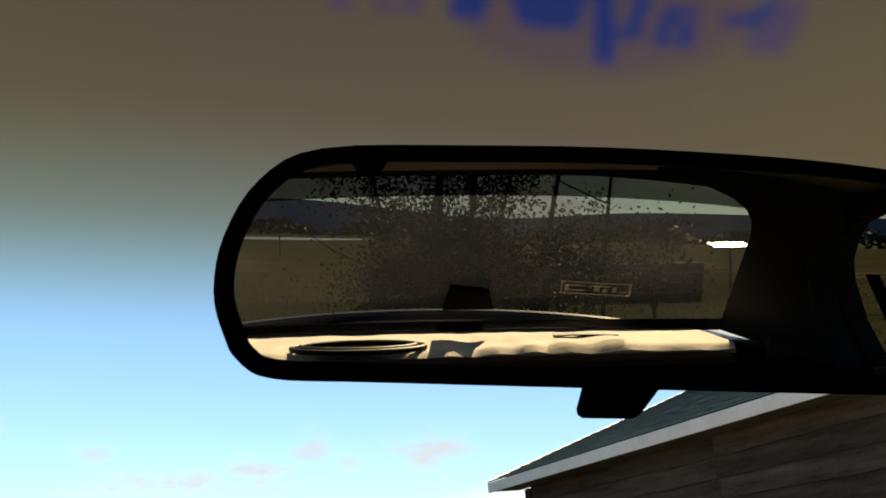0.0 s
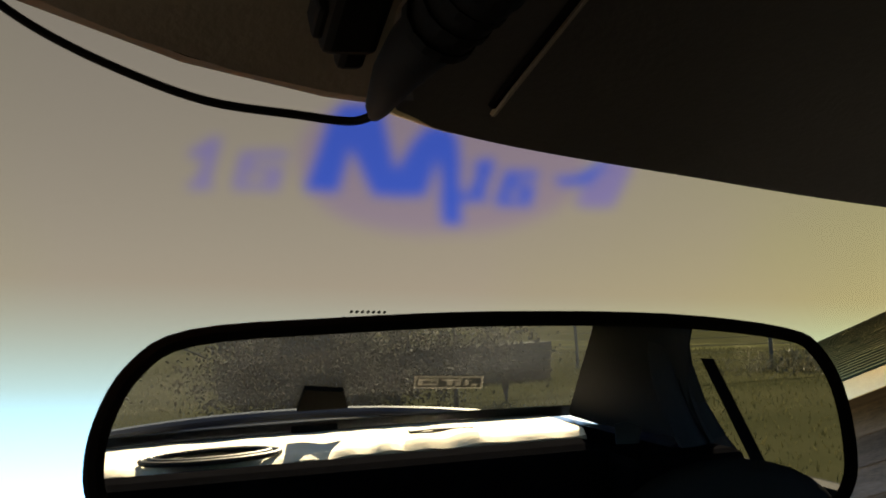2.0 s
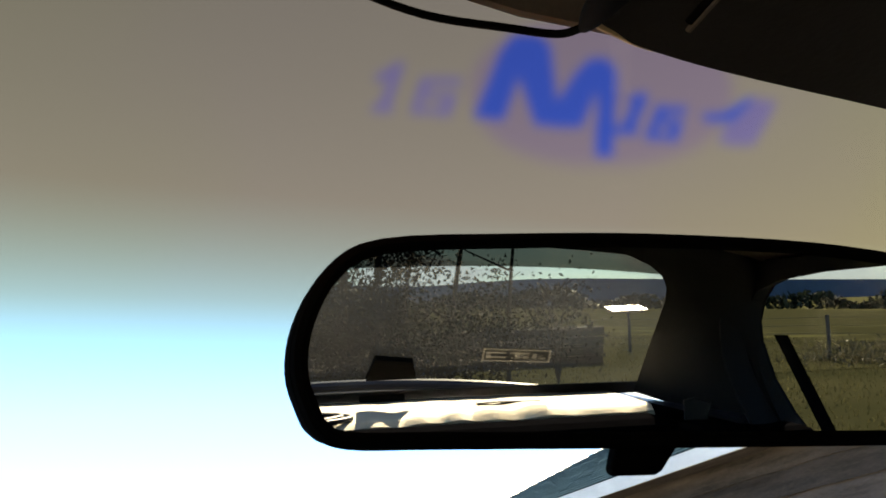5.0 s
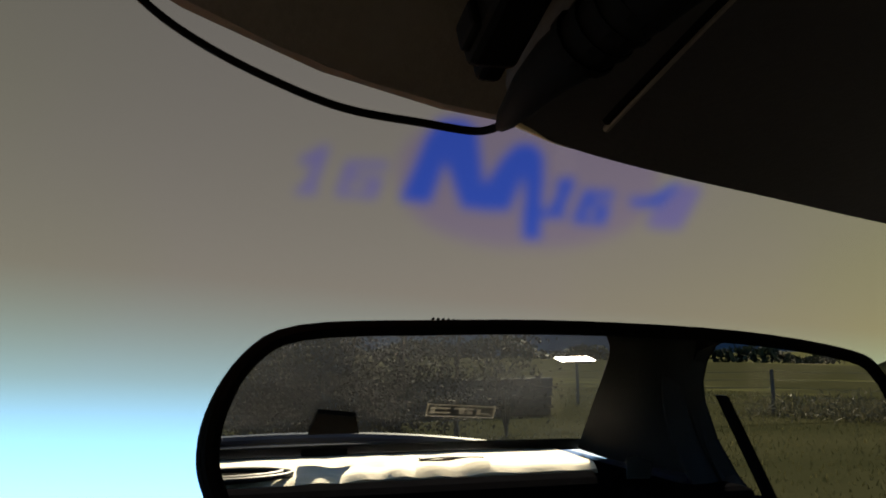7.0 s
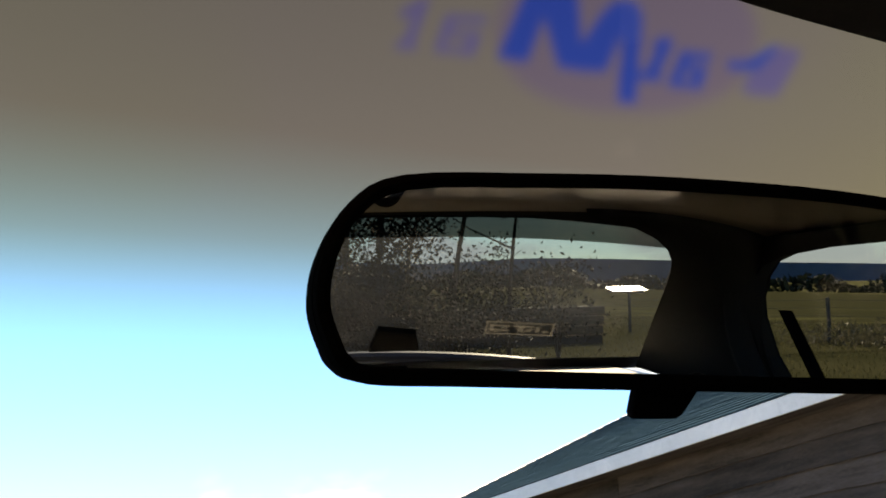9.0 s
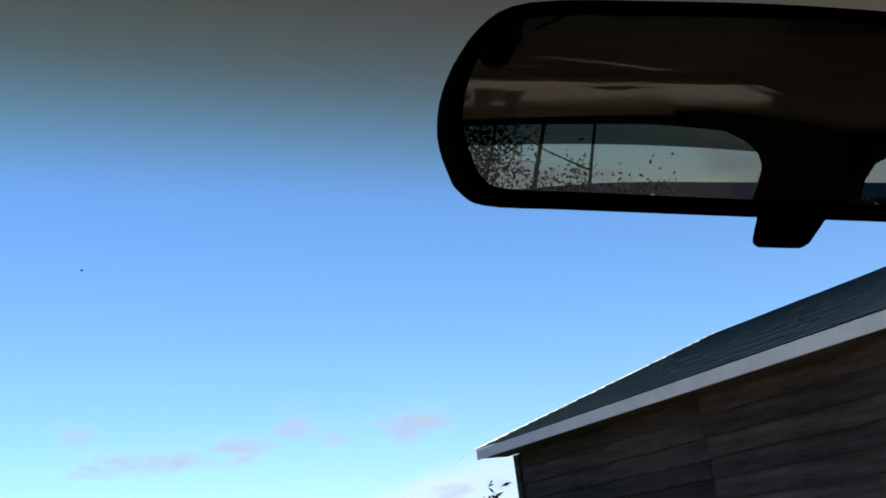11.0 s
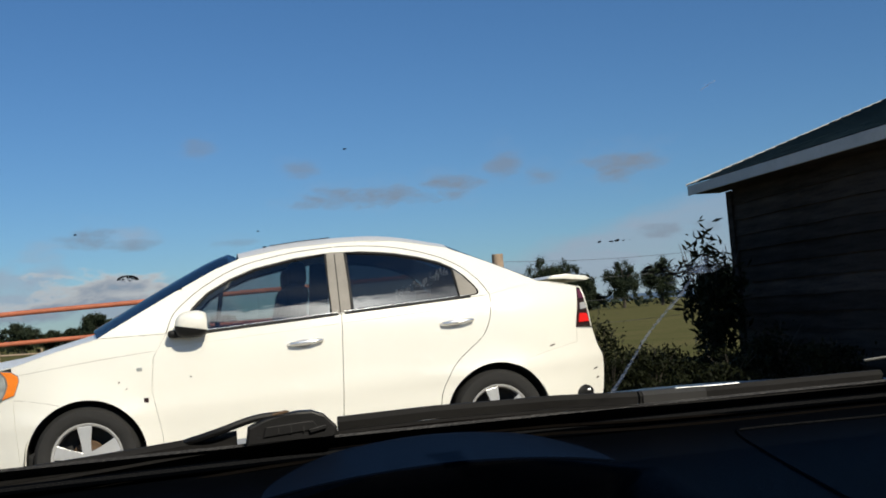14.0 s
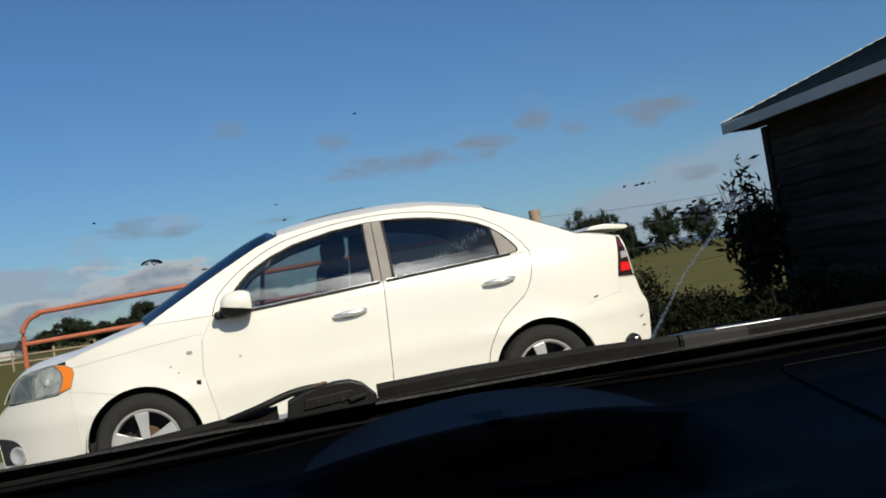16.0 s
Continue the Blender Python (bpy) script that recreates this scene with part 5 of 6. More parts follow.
        part("handle_cup", cup, M_CLEARLENS, owner, smooth=True)
    sg = 1 if right else -1
    ym = f3(-0.62, 0.99)[1]
    cap, under = bmesh.new(), bmesh.new()
    for mb, upper in ((cap, True), (under, False)):
        def pod(a, b, upper=upper):
            """Rounded mirror pod, cut off flat at its back and split along a slanting line."""
            th, ph = a * 2 * math.pi, (b - 0.5) * math.pi
            cu = lambda w: math.copysign(abs(w) ** 0.75, w)
            x = 0.100 * cu(math.cos(ph)) * cu(math.cos(th))
            z = 0.078 * cu(math.sin(ph))
            split = -0.022 - 0.20 * x
            z = max(z, split) if upper else min(z, split - 0.001)
            return Vector((-0.592 + min(x, 0.082) + (0.10 * z if x < 0 else 0), ym + sg * (0.090 + 0.070 * cu(math.cos(ph)) * cu(math.sin(th))), 1.002 + z))
        grid(pod, 28, 16, mb)
        bmesh.ops.remove_doubles(mb, verts=mb.verts, dist=0.0004)
    part("door_mirror", cap, M_WHITE, fd, "white door mirror cap", smooth=True)
    part("mirror_base", under, M_BLACKP, fd, "black mirror underside", smooth=True)
    part("mirror_foot", box((-0.672, ym + sg * 0.035, 0.952), (0.125, 0.12, 0.046), 0.018), M_BLACKP, fd, "black mirror foot")
    seamline = [(-0.745, 0.962), (-0.70, 1.07), (-0.60, 1.165), (-0.50, 1.235), (-0.36, 1.31), (-0.21, 1.36), (0.04, 1.405), (0.285, 1.425)]
    seamline2 = [(0.295, 1.425), (0.45, 1.422), (0.67, 1.398), (0.90, 1.335), (1.06, 1.255), (1.17, 1.15), (1.225, 1.05)]
    for sl2, owner in ((seamline, fd), (seamline2, rd)):
        part("door_seam", tube([Vector(f3(p.x, p.y)) + Vector((0, sg * 0.0004, 0)) for p in smooth_line([(a, b, 0) for a, b in sl2], 4)], 0.0025, 5), M_SEAM, owner)
    for sl2 in ([(-1.60, 0.780), (-1.512, 0.791), (-1.2, 0.828), (-0.95, 0.852), (-0.826, 0.862)], [(-1.598, 0.648), (-1.50, 0.632), (-1.42, 0.615), (-1.345, 0.597)]):
        part("wing_seam", tube([Vector(f3(p.x, p.y)) + Vector((0, sg * 0.0002, 0)) for p in smooth_line([(a, b, 0) for a, b in sl2], 5)], 0.0010, 5), M_TAUPE, saloon, "thin shut line")
    for sl2, owner in (([(-0.80, 0.874), (-0.4, 0.902), (0.26, 0.940)], fd), ([(0.30, 0.943), (0.8, 0.972), (1.19, 0.988)], rd)):
        part("door_crease", tube([Vector(f3(p.x, p.y)) + Vector((0, -sg * 0.0035, 0)) for p in smooth_line([(a, b, 0) for a, b in sl2], 8)], 0.0048, 6), M_WHITE, owner, "pressed crease along the door", smooth=True)
    for x0, z0, x1, z1, owner in ((-0.60, 0.946, 0.262, 0.996, fd), (0.305, 0.999, 1.10, 1.045, rd)):
        part("belt_moulding", tube([Vector(f3(x0 + (x1 - x0) * k / 10, z0 + (z1 - z0) * k / 10)) + Vector((0, sg * 0.002, 0)) for k in range(11)], 0.0075, 6), M_SEAM, owner, "black belt moulding under the glass")
        part("belt_trim", tube([Vector(f3(x0 + (x1 - x0) * k / 10, z0 + 0.012 + (z1 - z0) * k / 10)) + Vector((0, sg * 0.002, 0)) for k in range(11)], 0.0016, 6), M_CHROME, owner, "thin bright strip")
    # lamps and small trim
    lampo = [(-1.995, 0.625), (-1.968, 0.705), (-1.912, 0.764), (-1.82, 0.800), (-1.695, 0.820), (-1.615, 0.812), (-1.568, 0.785), (-1.562, 0.755), (-1.591, 0.672), (-1.665, 0.648), (-1.826, 0.630)]
    hl = part("headlamp", sheet(lampo, (), 0.04, ins(-0.003), 0.008), M_LAMP, saloon, "clouded grey headlamp", smooth=True)
    part("indicator_lens", sheet([(-1.668, 0.812), (-1.612, 0.806), (-1.572, 0.782), (-1.566, 0.755), (-1.594, 0.676), (-1.662, 0.655), (-1.642, 0.690), (-1.626, 0.735), (-1.636, 0.778)], (), 0.04, ins(-0.008), 0.006), M_AMBER, hl, "amber indicator", smooth=True)
    part("reflector", sheet([(-1.668, 0.660), (-1.650, 0.695), (-1.640, 0.738), (-1.652, 0.782), (-1.685, 0.808), (-1.755, 0.798), (-1.800, 0.750), (-1.812, 0.690), (-1.805, 0.645)], (), 0.04, ins(-0.0055), 0.004), M_REFLECT, hl, "pale main beam reflector behind clouded lens", smooth=True)
    part("reflector", sheet([(-1.830, 0.642), (-1.836, 0.690), (-1.824, 0.745), (-1.790, 0.782), (-1.850, 0.776), (-1.905, 0.745), (-1.940, 0.700), (-1.962, 0.642)], (), 0.04, ins(-0.0052), 0.004), M_LAMPDARK, hl, "dull dipped beam reflector", smooth=True)
    # small bright bead stands in for a highlight inside the lamp
    bulb = bmesh.new()
    bmesh.ops.create_uvsphere(bulb, u_segments=12, v_segments=8, radius=1.0, matrix=Matrix.Translation((-1.728, f3(-1.728, 0.722)[1] + (0.010 if right else -0.010), 0.722)) @ Matrix.Diagonal((0.017, 0.005, 0.020, 1)))
    part("bulb_cap", bulb, M_CLEARLENS, hl, "small bright bead painted as a highlight in the lamp", smooth=True)
    grille = [(p.x, p.y) for p in smooth_line([(-2.112, 0.425, 0), (-2.05, 0.420, 0), (-1.995, 0.405, 0), (-1.955, 0.370, 0), (-1.945, 0.320, 0), (-1.955, 0.265, 0)], 4)] + [(-2.09, 0.262)]
    part("lower_grille", sheet(grille, (), 0.03, ins(-0.002), 0.003), M_SEAM, saloon, "black lower grille end", smooth=True)
    tl = part("tail_lamp", sheet([(1.855, 1.06), (1.90, 1.05), (1.945, 0.80), (1.80, 0.80), (1.825, 0.90)], (), 0.05, ins(0.006), 0.01), M_REDDARK, saloon, "red and clear tail lamp", smooth=True)
    part("brake_lens", sheet([(1.846, 0.888), (1.908, 0.884), (1.922, 0.832), (1.833, 0.830)], (), 0.05, ins(-0.003), 0.006), M_RED, tl, "bright red lens", smooth=True)
    part("reverse_lens", sheet([(1.862, 0.955), (1.902, 0.960), (1.912, 0.918), (1.858, 0.912)], (), 0.05, ins(-0.003), 0.006), M_CLEARLENS, tl, "clear lens", smooth=True)
    part("upper_lens", sheet([(1.862, 1.045), (1.892, 1.040), (1.900, 0.985), (1.858, 0.985)], (), 0.05, ins(-0.003), 0.006), M_REDTOP, tl, "smoky plum lens", smooth=True)
    part("side_lamp", box((-0.875, f3(-0.875, 0.585)[1], 0.585), (0.028, 0.008, 0.03), 0.003), M_REDDARK, saloon, "small dark side lamp")
    part("side_indicator", box((-0.905, f3(-0.905, 0.765)[1], 0.765), (0.032, 0.008, 0.020), 0.003), M_REFLECT, saloon, "small clear side indicator")
    turn = pose(0, 0, 0, 0, 0, 28 if right else -28)
    fog = lathe([(0.0005, -0.010), (0.034, -0.014), (0.044, -0.022), (0.054, -0.020), (0.058, 0.020)], 24)
    for v in fog.verts:
        v.co = turn @ Vector((v.co.x, -v.co.y if right else v.co.y, v.co.z)) + Vector((-1.975, f3(-1.975, 0.31)[1], 0.318))
    part("fog_lamp", fog, M_CLEARLENS, saloon, "round fog lamp in a pale ring", smooth=True)
    for cx, cz in ((-1.215, 0.288), (1.217, 0.292)):
        yy = f3(cx, 0.62)[1]
        wl2 = wheel(saloon, cx, (yy + 0.045) if not right else (yy - 0.045), cz, 1 if right else -1)
        wl2.matrix_basis = Matrix.Translation((cx, yy + (-0.04 if right else 0.04), cz)) @ (pose(0, 0, 0, 0, -3 if cx < 0 else -12, 180 if right else 0))
        part("wheel_well", lathe([(0.34, 0.0), (0.34, 0.28), (0.02, 0.28)], 24), M_SEAM, saloon, "dark wheel well").matrix_basis = Matrix.Translation((cx, yy + (-0.03 if right else 0.03), cz)) @ pose(0, 0, 0, 0, 0, 180 if right else 0)
    part("sill", box((0.0, f3(0, 0.2)[1] + (-0.03 if right else 0.03), 0.20), (1.75, 0.06, 0.05), 0.015), M_WHITE, saloon)
    # scuffs
    for sxx, szz, ln in ((1.60, 0.70, 0.040), (1.93, 0.52, 0.05), (1.95, 0.46, 0.03), (-1.02, 0.70, 0.010), (-0.98, 0.66, 0.008), (-0.62, 0.70, 0.010)):
        if not right:
            p = Vector((sxx, f3(sxx, szz)[1] - 0.002, szz))
            part("scuff", box(p, (ln, 0.002, 0.008), 0.0, pose(0, 0, 0, 0, -20, 0)), M_POST, saloon, "small grey scuff")


def across(edge, crown, name, material, label="", n=10, lift=0.0, push=0.0, crown_end=None):
    """Skin from the left edge line over to the right one, domed in between."""
    E = smooth_line([(x, 0, z) for x, z in edge], 4)

    def f(a, b):
        i = min(int(a * (len(E) - 1)), len(E) - 2)
        t = a * (len(E) - 1) - i
        p = E[i].lerp(E[i + 1], t)
        y0 = ys(p.x, p.z) - 0.002
        s = b * 2 - 1
        k = 1 - abs(s) ** 2.6
        return Vector((p.x - push * k, HALF + s * (HALF - y0), p.z + (crown + ((crown if crown_end is None else crown_end) - crown) * a) * k + lift))
    return part(name, thicken(grid(f, (len(E) - 1) * 2, n), 0.006), material, saloon, label, smooth=True)


across([(-2.03, 0.63), (-1.985, 0.700), (-1.915, 0.770), (-1.80, 0.806), (-1.60, 0.835), (-1.42, 0.885), (-1.13, 0.957)], 0.05, "bonnet", M_WHITE)
across([(-1.13, 0.962), (-0.72, 1.187), (-0.45, 1.327), (-0.30, 1.385)], 0.060, "windscreen", G_SCREEN, "blue-tinted windscreen", push=0.07)
across([(-0.30, 1.385), (0.0, 1.433), (0.40, 1.454), (0.70, 1.439), (1.03, 1.369)], 0.062, "roof", M_WHITE)
across([(1.03, 1.369), (1.25, 1.269), (1.57, 1.116)], 0.062, "rear_window", G_SCREEN, "dark rear window", crown_end=0.022)
across([(1.57, 1.114), (1.70, 1.100), (1.86, 1.064), (1.90, 1.04), (1.94, 0.80)], 0.02, "boot_lid", M_WHITE)
across([(1.94, 0.79), (1.975, 0.68), (2.02, 0.58), (2.01, 0.40), (1.97, 0.27)], 0.0, "rear_bumper", M_WHITE)
across([(-2.00, 0.620), (-2.075, 0.56), (-2.115, 0.44), (-2.095, 0.25)], 0.0, "front_bumper", M_WHITE, push=0.05)
sp = bmesh.new()
prism([(1.66, 1.125), (1.70, 1.145), (1.80, 1.150), (1.93, 1.128), (1.955, 1.112), (1.93, 1.100), (1.80, 1.118)], -1.22, pose(0, 0.22, 0, 90, 0, 0), 0.006, sp)
part("spoiler", sp, M_WHITE, saloon, "white boot spoiler")
part("exhaust", tube([(1.60, 0.45, 0.27), (1.94, 0.40, 0.28)], 0.03, 14), M_CHROME, saloon, "chrome exhaust tip")
tow = bmesh.new()
bmesh.ops.create_uvsphere(tow, u_segments=20, v_segments=12, radius=1.0, matrix=Matrix.Translation((1.825, ys(1.825, 0.375) + 0.004, 0.378)) @ pose(0, 0, 0, 0, 0, 18) @ Matrix.Diagonal((0.082, 0.022, 0.050, 1)))
part("tow_eye_cover", tow, M_BLACKP, saloon, "black oval bumper insert", smooth=True)
part("bumper_reflector", box((1.858, ys(1.858, 0.385) - 0.024, 0.392), (0.026, 0.012, 0.014), 0.004), M_CLEARLENS, saloon, "small clear reflector")
for px in (-0.31, 0.85):
    for py in (0.45, 1.2):
        st = part("seat", box((px + 0.30, py, 0.90), (0.15, 0.46, 0.62), 0.05, pose(0, 0, 0, 0, 12, 0)), M_SEATC, saloon, "dark car seat")
        part("headrest", box((px + 0.37, py, 1.27 if px < 0 else 1.15), (0.11, 0.26, 0.17), 0.045), M_SEATC, st)
        part("cushion", box((px + 0.02, py, 0.58), (0.5, 0.48, 0.14), 0.05), M_CABIN, st)
sw = [(-0.45 + 0.08 * math.sin(k * math.pi / 12) * 0.4, 0.45 + 0.18 * math.cos(k * math.pi / 12), 1.0 + 0.18 * math.sin(k * math.pi / 12)) for k in range(25)]
part("steering_wheel", tube(sw, 0.014, 8), M_BLACKP, saloon, "black steering wheel")
part("sunroof_deflector", tube([(-0.10, 0.52, 1.472), (0.10, 0.52, 1.492), (0.29, 0.52, 1.503)], 0.003, 6), M_SEAM, saloon, "thin black roof strip")
part("dashboard", box((-0.72, HALF, 0.88), (0.42, 1.36, 0.20), 0.06), M_CABIN, saloon)
part("floor_pan", box((0.1, HALF, 0.28), (3.3, 1.45, 0.10), 0.02), M_CABIN, saloon)

# ---- shed ----
shed = thing("timber_shed", "low dark timber shed with white fascia and green shingle roof", "shed")
WX, WY0, WY1, EZ = 5.19, 4.15, -9.5, 2.1
RX, RZ = 8.55, 3.46
part("wall", box((WX + 1.81, (WY0 + WY1) / 2, 1.03), (3.6, WY0 - WY1 - 0.06, 2.06), 0.0), M_SEAM, shed, "dark wall core behind the boards")
boards = new("cladding")
boards.parent = shed
boards["label"] = "overlapping weathered brown boards"
nb2, bh = 12, 0.172
meshes = {}
rb = random.Random(5)


def board_mesh(length, seed):
    """Lapped board along -y with a worn, wavy lower edge."""
    n = max(4, int(length / 0.22))
    vs, fs = [], []
    for i in range(n + 1):
        y = -length * i / n
        w = 0.009 * noise.noise((y * 1.7, seed * 3.1, 0.0)) + 0.005 * noise.noise((y * 6.0, seed * 5.3, 2.0))
        d = 0.006 * noise.noise((y * 0.9, seed * 2.3, 5.0))
        vs += [(0.0, y, w), (0.0, y, bh + 0.03), (-0.012, y, bh + 0.03), (-0.040 + d, y, w)]
    for i in range(n):
        for k in range(4):
            fs.append((4 * i + k, 4 * i + (k + 1) % 4, 4 * i + 4 + (k + 1) % 4, 4 * i + 4 + k))
    fs += [(3, 2, 1, 0), (4 * n, 4 * n + 1, 4 * n + 2, 4 * n + 3)]
    me = bpy.data.meshes.new("board")
    me.from_pydata(vs, [], fs)
    me.materials.append(M_BOARD)
    return me


for k in range(nb2):
    y = WY0 - 0.02
    for ln in (3.30, 3.66, 3.66, 2.98):
        key = (ln, rb.randrange(5))
        if key not in meshes:
            meshes[key] = board_mesh(ln - 0.007, key[1])
        b = new("board", meshes[key])
        b.parent = boards
        b.location = (WX + rb.uniform(-0.005, 0.005), y, 0.01 + k * bh + rb.uniform(-0.007, 0.007))
        b.rotation_euler = (radians(rb.uniform(-0.14, 0.14)), radians(rb.uniform(-1.5, 1.5)), 0)
        y -= ln
part("corner_board", box((WX - 0.040, WY0 + 0.010, 1.03), (0.034, 0.115, 2.06), 0.005), M_BOARD, shed, "weathered corner board")
part("fascia", box((4.80, (WY0 + 0.28 + WY1) / 2, EZ + 0.018), (0.025, WY0 + 0.28 - WY1, 0.108), 0.003), M_FASCIA, shed, "white painted eaves fascia")
part("soffit", box((5.0, (WY0 + 0.28 + WY1) / 2, EZ - 0.02), (0.36, WY0 + 0.27 - WY1, 0.012)), M_BOARD, shed)
for s2 in (1, -1):
    rake = bmesh.new()
    x0 = RX - s2 * (RX - 4.79)
    prism([(x0, EZ + 0.075), (RX, RZ - 0.005), (RX, RZ + 0.016), (x0, EZ + 0.096)], 0.012, pose(0, WY0 + 0.318, 0, 90, 0, 0), 0, rake)
    part("rake_trim", rake, M_FASCIA, shed, "thin white drip edge along the gable")
gable = bmesh.new()
prism([(WX, 2.0), (WX, 2.22), (RX, RZ - 0.06), (2 * RX - WX, 2.22), (2 * RX - WX, 2.0)], 0.04, pose(0, WY0, 0, 90, 0, 0), 0, gable)
part("gable", gable, M_BOARD, shed)
roof = new("roof")
roof.parent = shed
roof["label"] = "dark green asphalt shingles"
ncourse = 26
sl = Vector((RX - 4.80, 0, RZ - (EZ + 0.075)))
for s, ex in ((1, 4.80), (-1, 2 * RX - 4.80)):
    bm = bmesh.new()
    for k in range(ncourse):
        a, b = k / ncourse, (k + 1.25) / ncourse
        y1 = WY0 + 0.30 + rb.uniform(-0.012, 0.02)
        p0 = Vector((ex + s * sl.x * a, 0, EZ + 0.078 + sl.z * a + 0.012))
        p1 = Vector((ex + s * sl.x * min(b, 1), 0, EZ + 0.078 + sl.z * min(b, 1)))
        y = y1
        while y > WY1:
            w = min(rb.uniform(0.9, 1.0), y - WY1)
            lift = rb.uniform(0, 0.004)
            vs = [bm.verts.new(p + Vector((0, yy, dz))) for dz in (lift, lift - 0.012) for p, yy in ((p0, y), (p0, y - w + 0.006), (p1, y - w + 0.006), (p1, y))]
            for f in ((0, 1, 2, 3), (7, 6, 5, 4), (0, 4, 5, 1), (1, 5, 6, 2), (2, 6, 7, 3), (3, 7, 4, 0)):
                bm.faces.new([vs[i] for i in f])
            y -= w
    tagged(part("shingle_courses", bm, M_SHINGLE, roof), kind="stuff")
deck = bmesh.new()
prism([(4.80, EZ + 0.05), (RX, RZ - 0.03), (2 * RX - 4.8, EZ + 0.05), (2 * RX - 4.8, EZ + 0.03), (RX, RZ - 0.06), (4.80, EZ + 0.03)], WY0 + 0.26 - WY1, pose(0, WY0 + 0.26, 0, 90, 0, 0), 0, deck)
part("roof_deck", deck, M_BOARD, roof)

# ---- gate, fences ----
gate = thing("tubular_gate", "red-brown painted tubular steel farm gate", "gate")
gy = 3.0
part("gate_frame", tube(smooth_line([(-2.47, gy, 0.0), (-2.47, gy, 0.95), (-2.44, gy, 1.13), (-2.33, gy, 1.205), (-2.15, gy, 1.225), (-0.5, gy, 1.265), (1.45, gy, 1.31)], 10), 0.0215, 12), M_RUSTRED, gate, smooth=True)
for z in (0.97, 0.74, 0.51, 0.30, 0.12):
    part("gate_rail", tube([(-2.47, gy, z), (1.45, gy, z + 0.07)], 0.0195, 10), M_RUSTRED, gate, smooth=True)
part("gate_stile", tube([(1.45, gy, 0.0), (1.45, gy, 1.31)], 0.024, 8), M_RUSTRED, gate)


def post(x, y, h, r, material, label):
    g = lie(x, y)
    bm = tube([(x, y, g - 0.1), (x + 0.01, y, g + h * 0.5), (x, y, g + h)], [r * 1.08, r, r * 0.97], 12)
    return tagged(link_bm("fence_post", bm, material, None, "", True), label, "post", "fence posts")


post(2.39, 4.0, 1.52, 0.062, M_LOG, "thick weathered round timber post with a sawn top")


def fence(name, pts, heights, label, r=0.0025, barb=0.0):
    th = thing(name, label, "fence")
    for h in heights:
        L = []
        for (x0, y0), (x1, y1) in zip(pts, pts[1:]):
            n = max(2, int(math.hypot(x1 - x0, y1 - y0) / 0.5))
            for k in range(n):
                t = k / n
                px, py = x0 + (x1 - x0) * t, y0 + (y1 - y0) * t
                L.append(Vector((px, py, lie(px, py) + h - 0.03 * math.sin(t * math.pi))))
        L.append(Vector((*pts[-1], lie(*pts[-1]) + h)))
        bm = tube(L, r, 5)
        if barb:
            for i in range(0, len(L) - 1):
                for q in (0.0, 0.5):
                    p = L[i].lerp(L[i + 1], q)
                    tube([p + Vector((0, 0, -barb)), p + Vector((0.004, 0, barb))], r * 0.9, 4, bm)
        part("wire", bm, M_WIRE, th)
    return th


fence("wire_fence", [(2.39, 4.0), (4.9, 4.6)], (1.44, 1.24, 1.0, 0.75), "sagging barbed wire fence behind the car", 0.002, 0.010)
rear_posts = [(13.2, -9.5), (12.0, -13.0), (10.6, -17.5), (9.06, -22.2), (7.55, -28.2), (1.5, -39.5), (-4.74, -51.0), (-13.0, -66.0), (-24.0, -86.0)]
for x, y in rear_posts:
    post(x, y, 0.80 if y > -25 else 0.95, 0.035, M_POST, "thin grey fence post")
fence("stock_fence", rear_posts, (0.76, 0.62, 0.48, 0.34, 0.2), "stock wire fence along the pasture", 0.004)
rail_fence = thing("rail_fence", "pale wooden rail fence across the far pasture", "fence")
for k in range(6):
    x = -16.4 + 1.70 * k
    part("post", tube([(x, 40.0, -0.05), (x + 0.01, 40.0, 0.82)], 0.045, 8), M_LOG, rail_fence)
for z in (0.36, 0.66):
    part("rail", tube([(-16.4, 39.95, z + 0.04), (-12.0, 39.96, z), (-7.9, 39.95, z - 0.06)], 0.035, 8), M_LOG, rail_fence)
white_shed = thing("white_shed", "low white farm shed with a grey roof, far across the pasture", "shed")
part("wall", box((-28.2, 95.0, 0.5), (9.0, 3.0, 1.0), 0.02), M_FASCIA, white_shed, "white painted boards")
part("roof", prism([(-1.7, 0.0), (0.0, 0.55), (1.7, 0.0)], 9.3, Matrix.Translation((-32.85, 95.0, 1.0)) @ pose(0, 0, 0, 90, 0, 90)), M_GREYP, white_shed, "pale grey tin roof")

# ---- plants ----
def crown_thing(name, label, category, n, center, radii, size, material, seed, clumps, trunk=None, group="", droop=0.0, aspect=0.45, spread=0.32, kind=""):
    th = thing(name, label, category, group, kind)
    v, f = leaves(n, center, radii, size, np.random.default_rng(seed), clumps, droop, aspect, spread)
    data_part("crown", v, f, material, th)
    if trunk:
        bm = bmesh.new()
        for pts, rr in trunk:
            tube(smooth_line(pts, 4), [rr[0] + (rr[1] - rr[0]) * k / (4 * (len(pts) - 1)) for k in range(4 * (len(pts) - 1) + 1)], 8, bm)
        part("trunk", bm, M_BARK, th, smooth=True)
    return th


rt = random.Random(11)


def twigs(x, y, h, n, spread, r0):
    o = []
    for k in range(n):
        a = rt.uniform(0, 6.28)
        s = spread * rt.uniform(0.3, 1.0)
        o.append(([(x, y, 0), (x + 0.3 * s * math.cos(a), y + 0.3 * s * math.sin(a), h * 0.5), (x + s * math.cos(a), y + s * math.sin(a), h * rt.uniform(0.8, 1.05))], (r0, r0 * 0.25)))
    return o


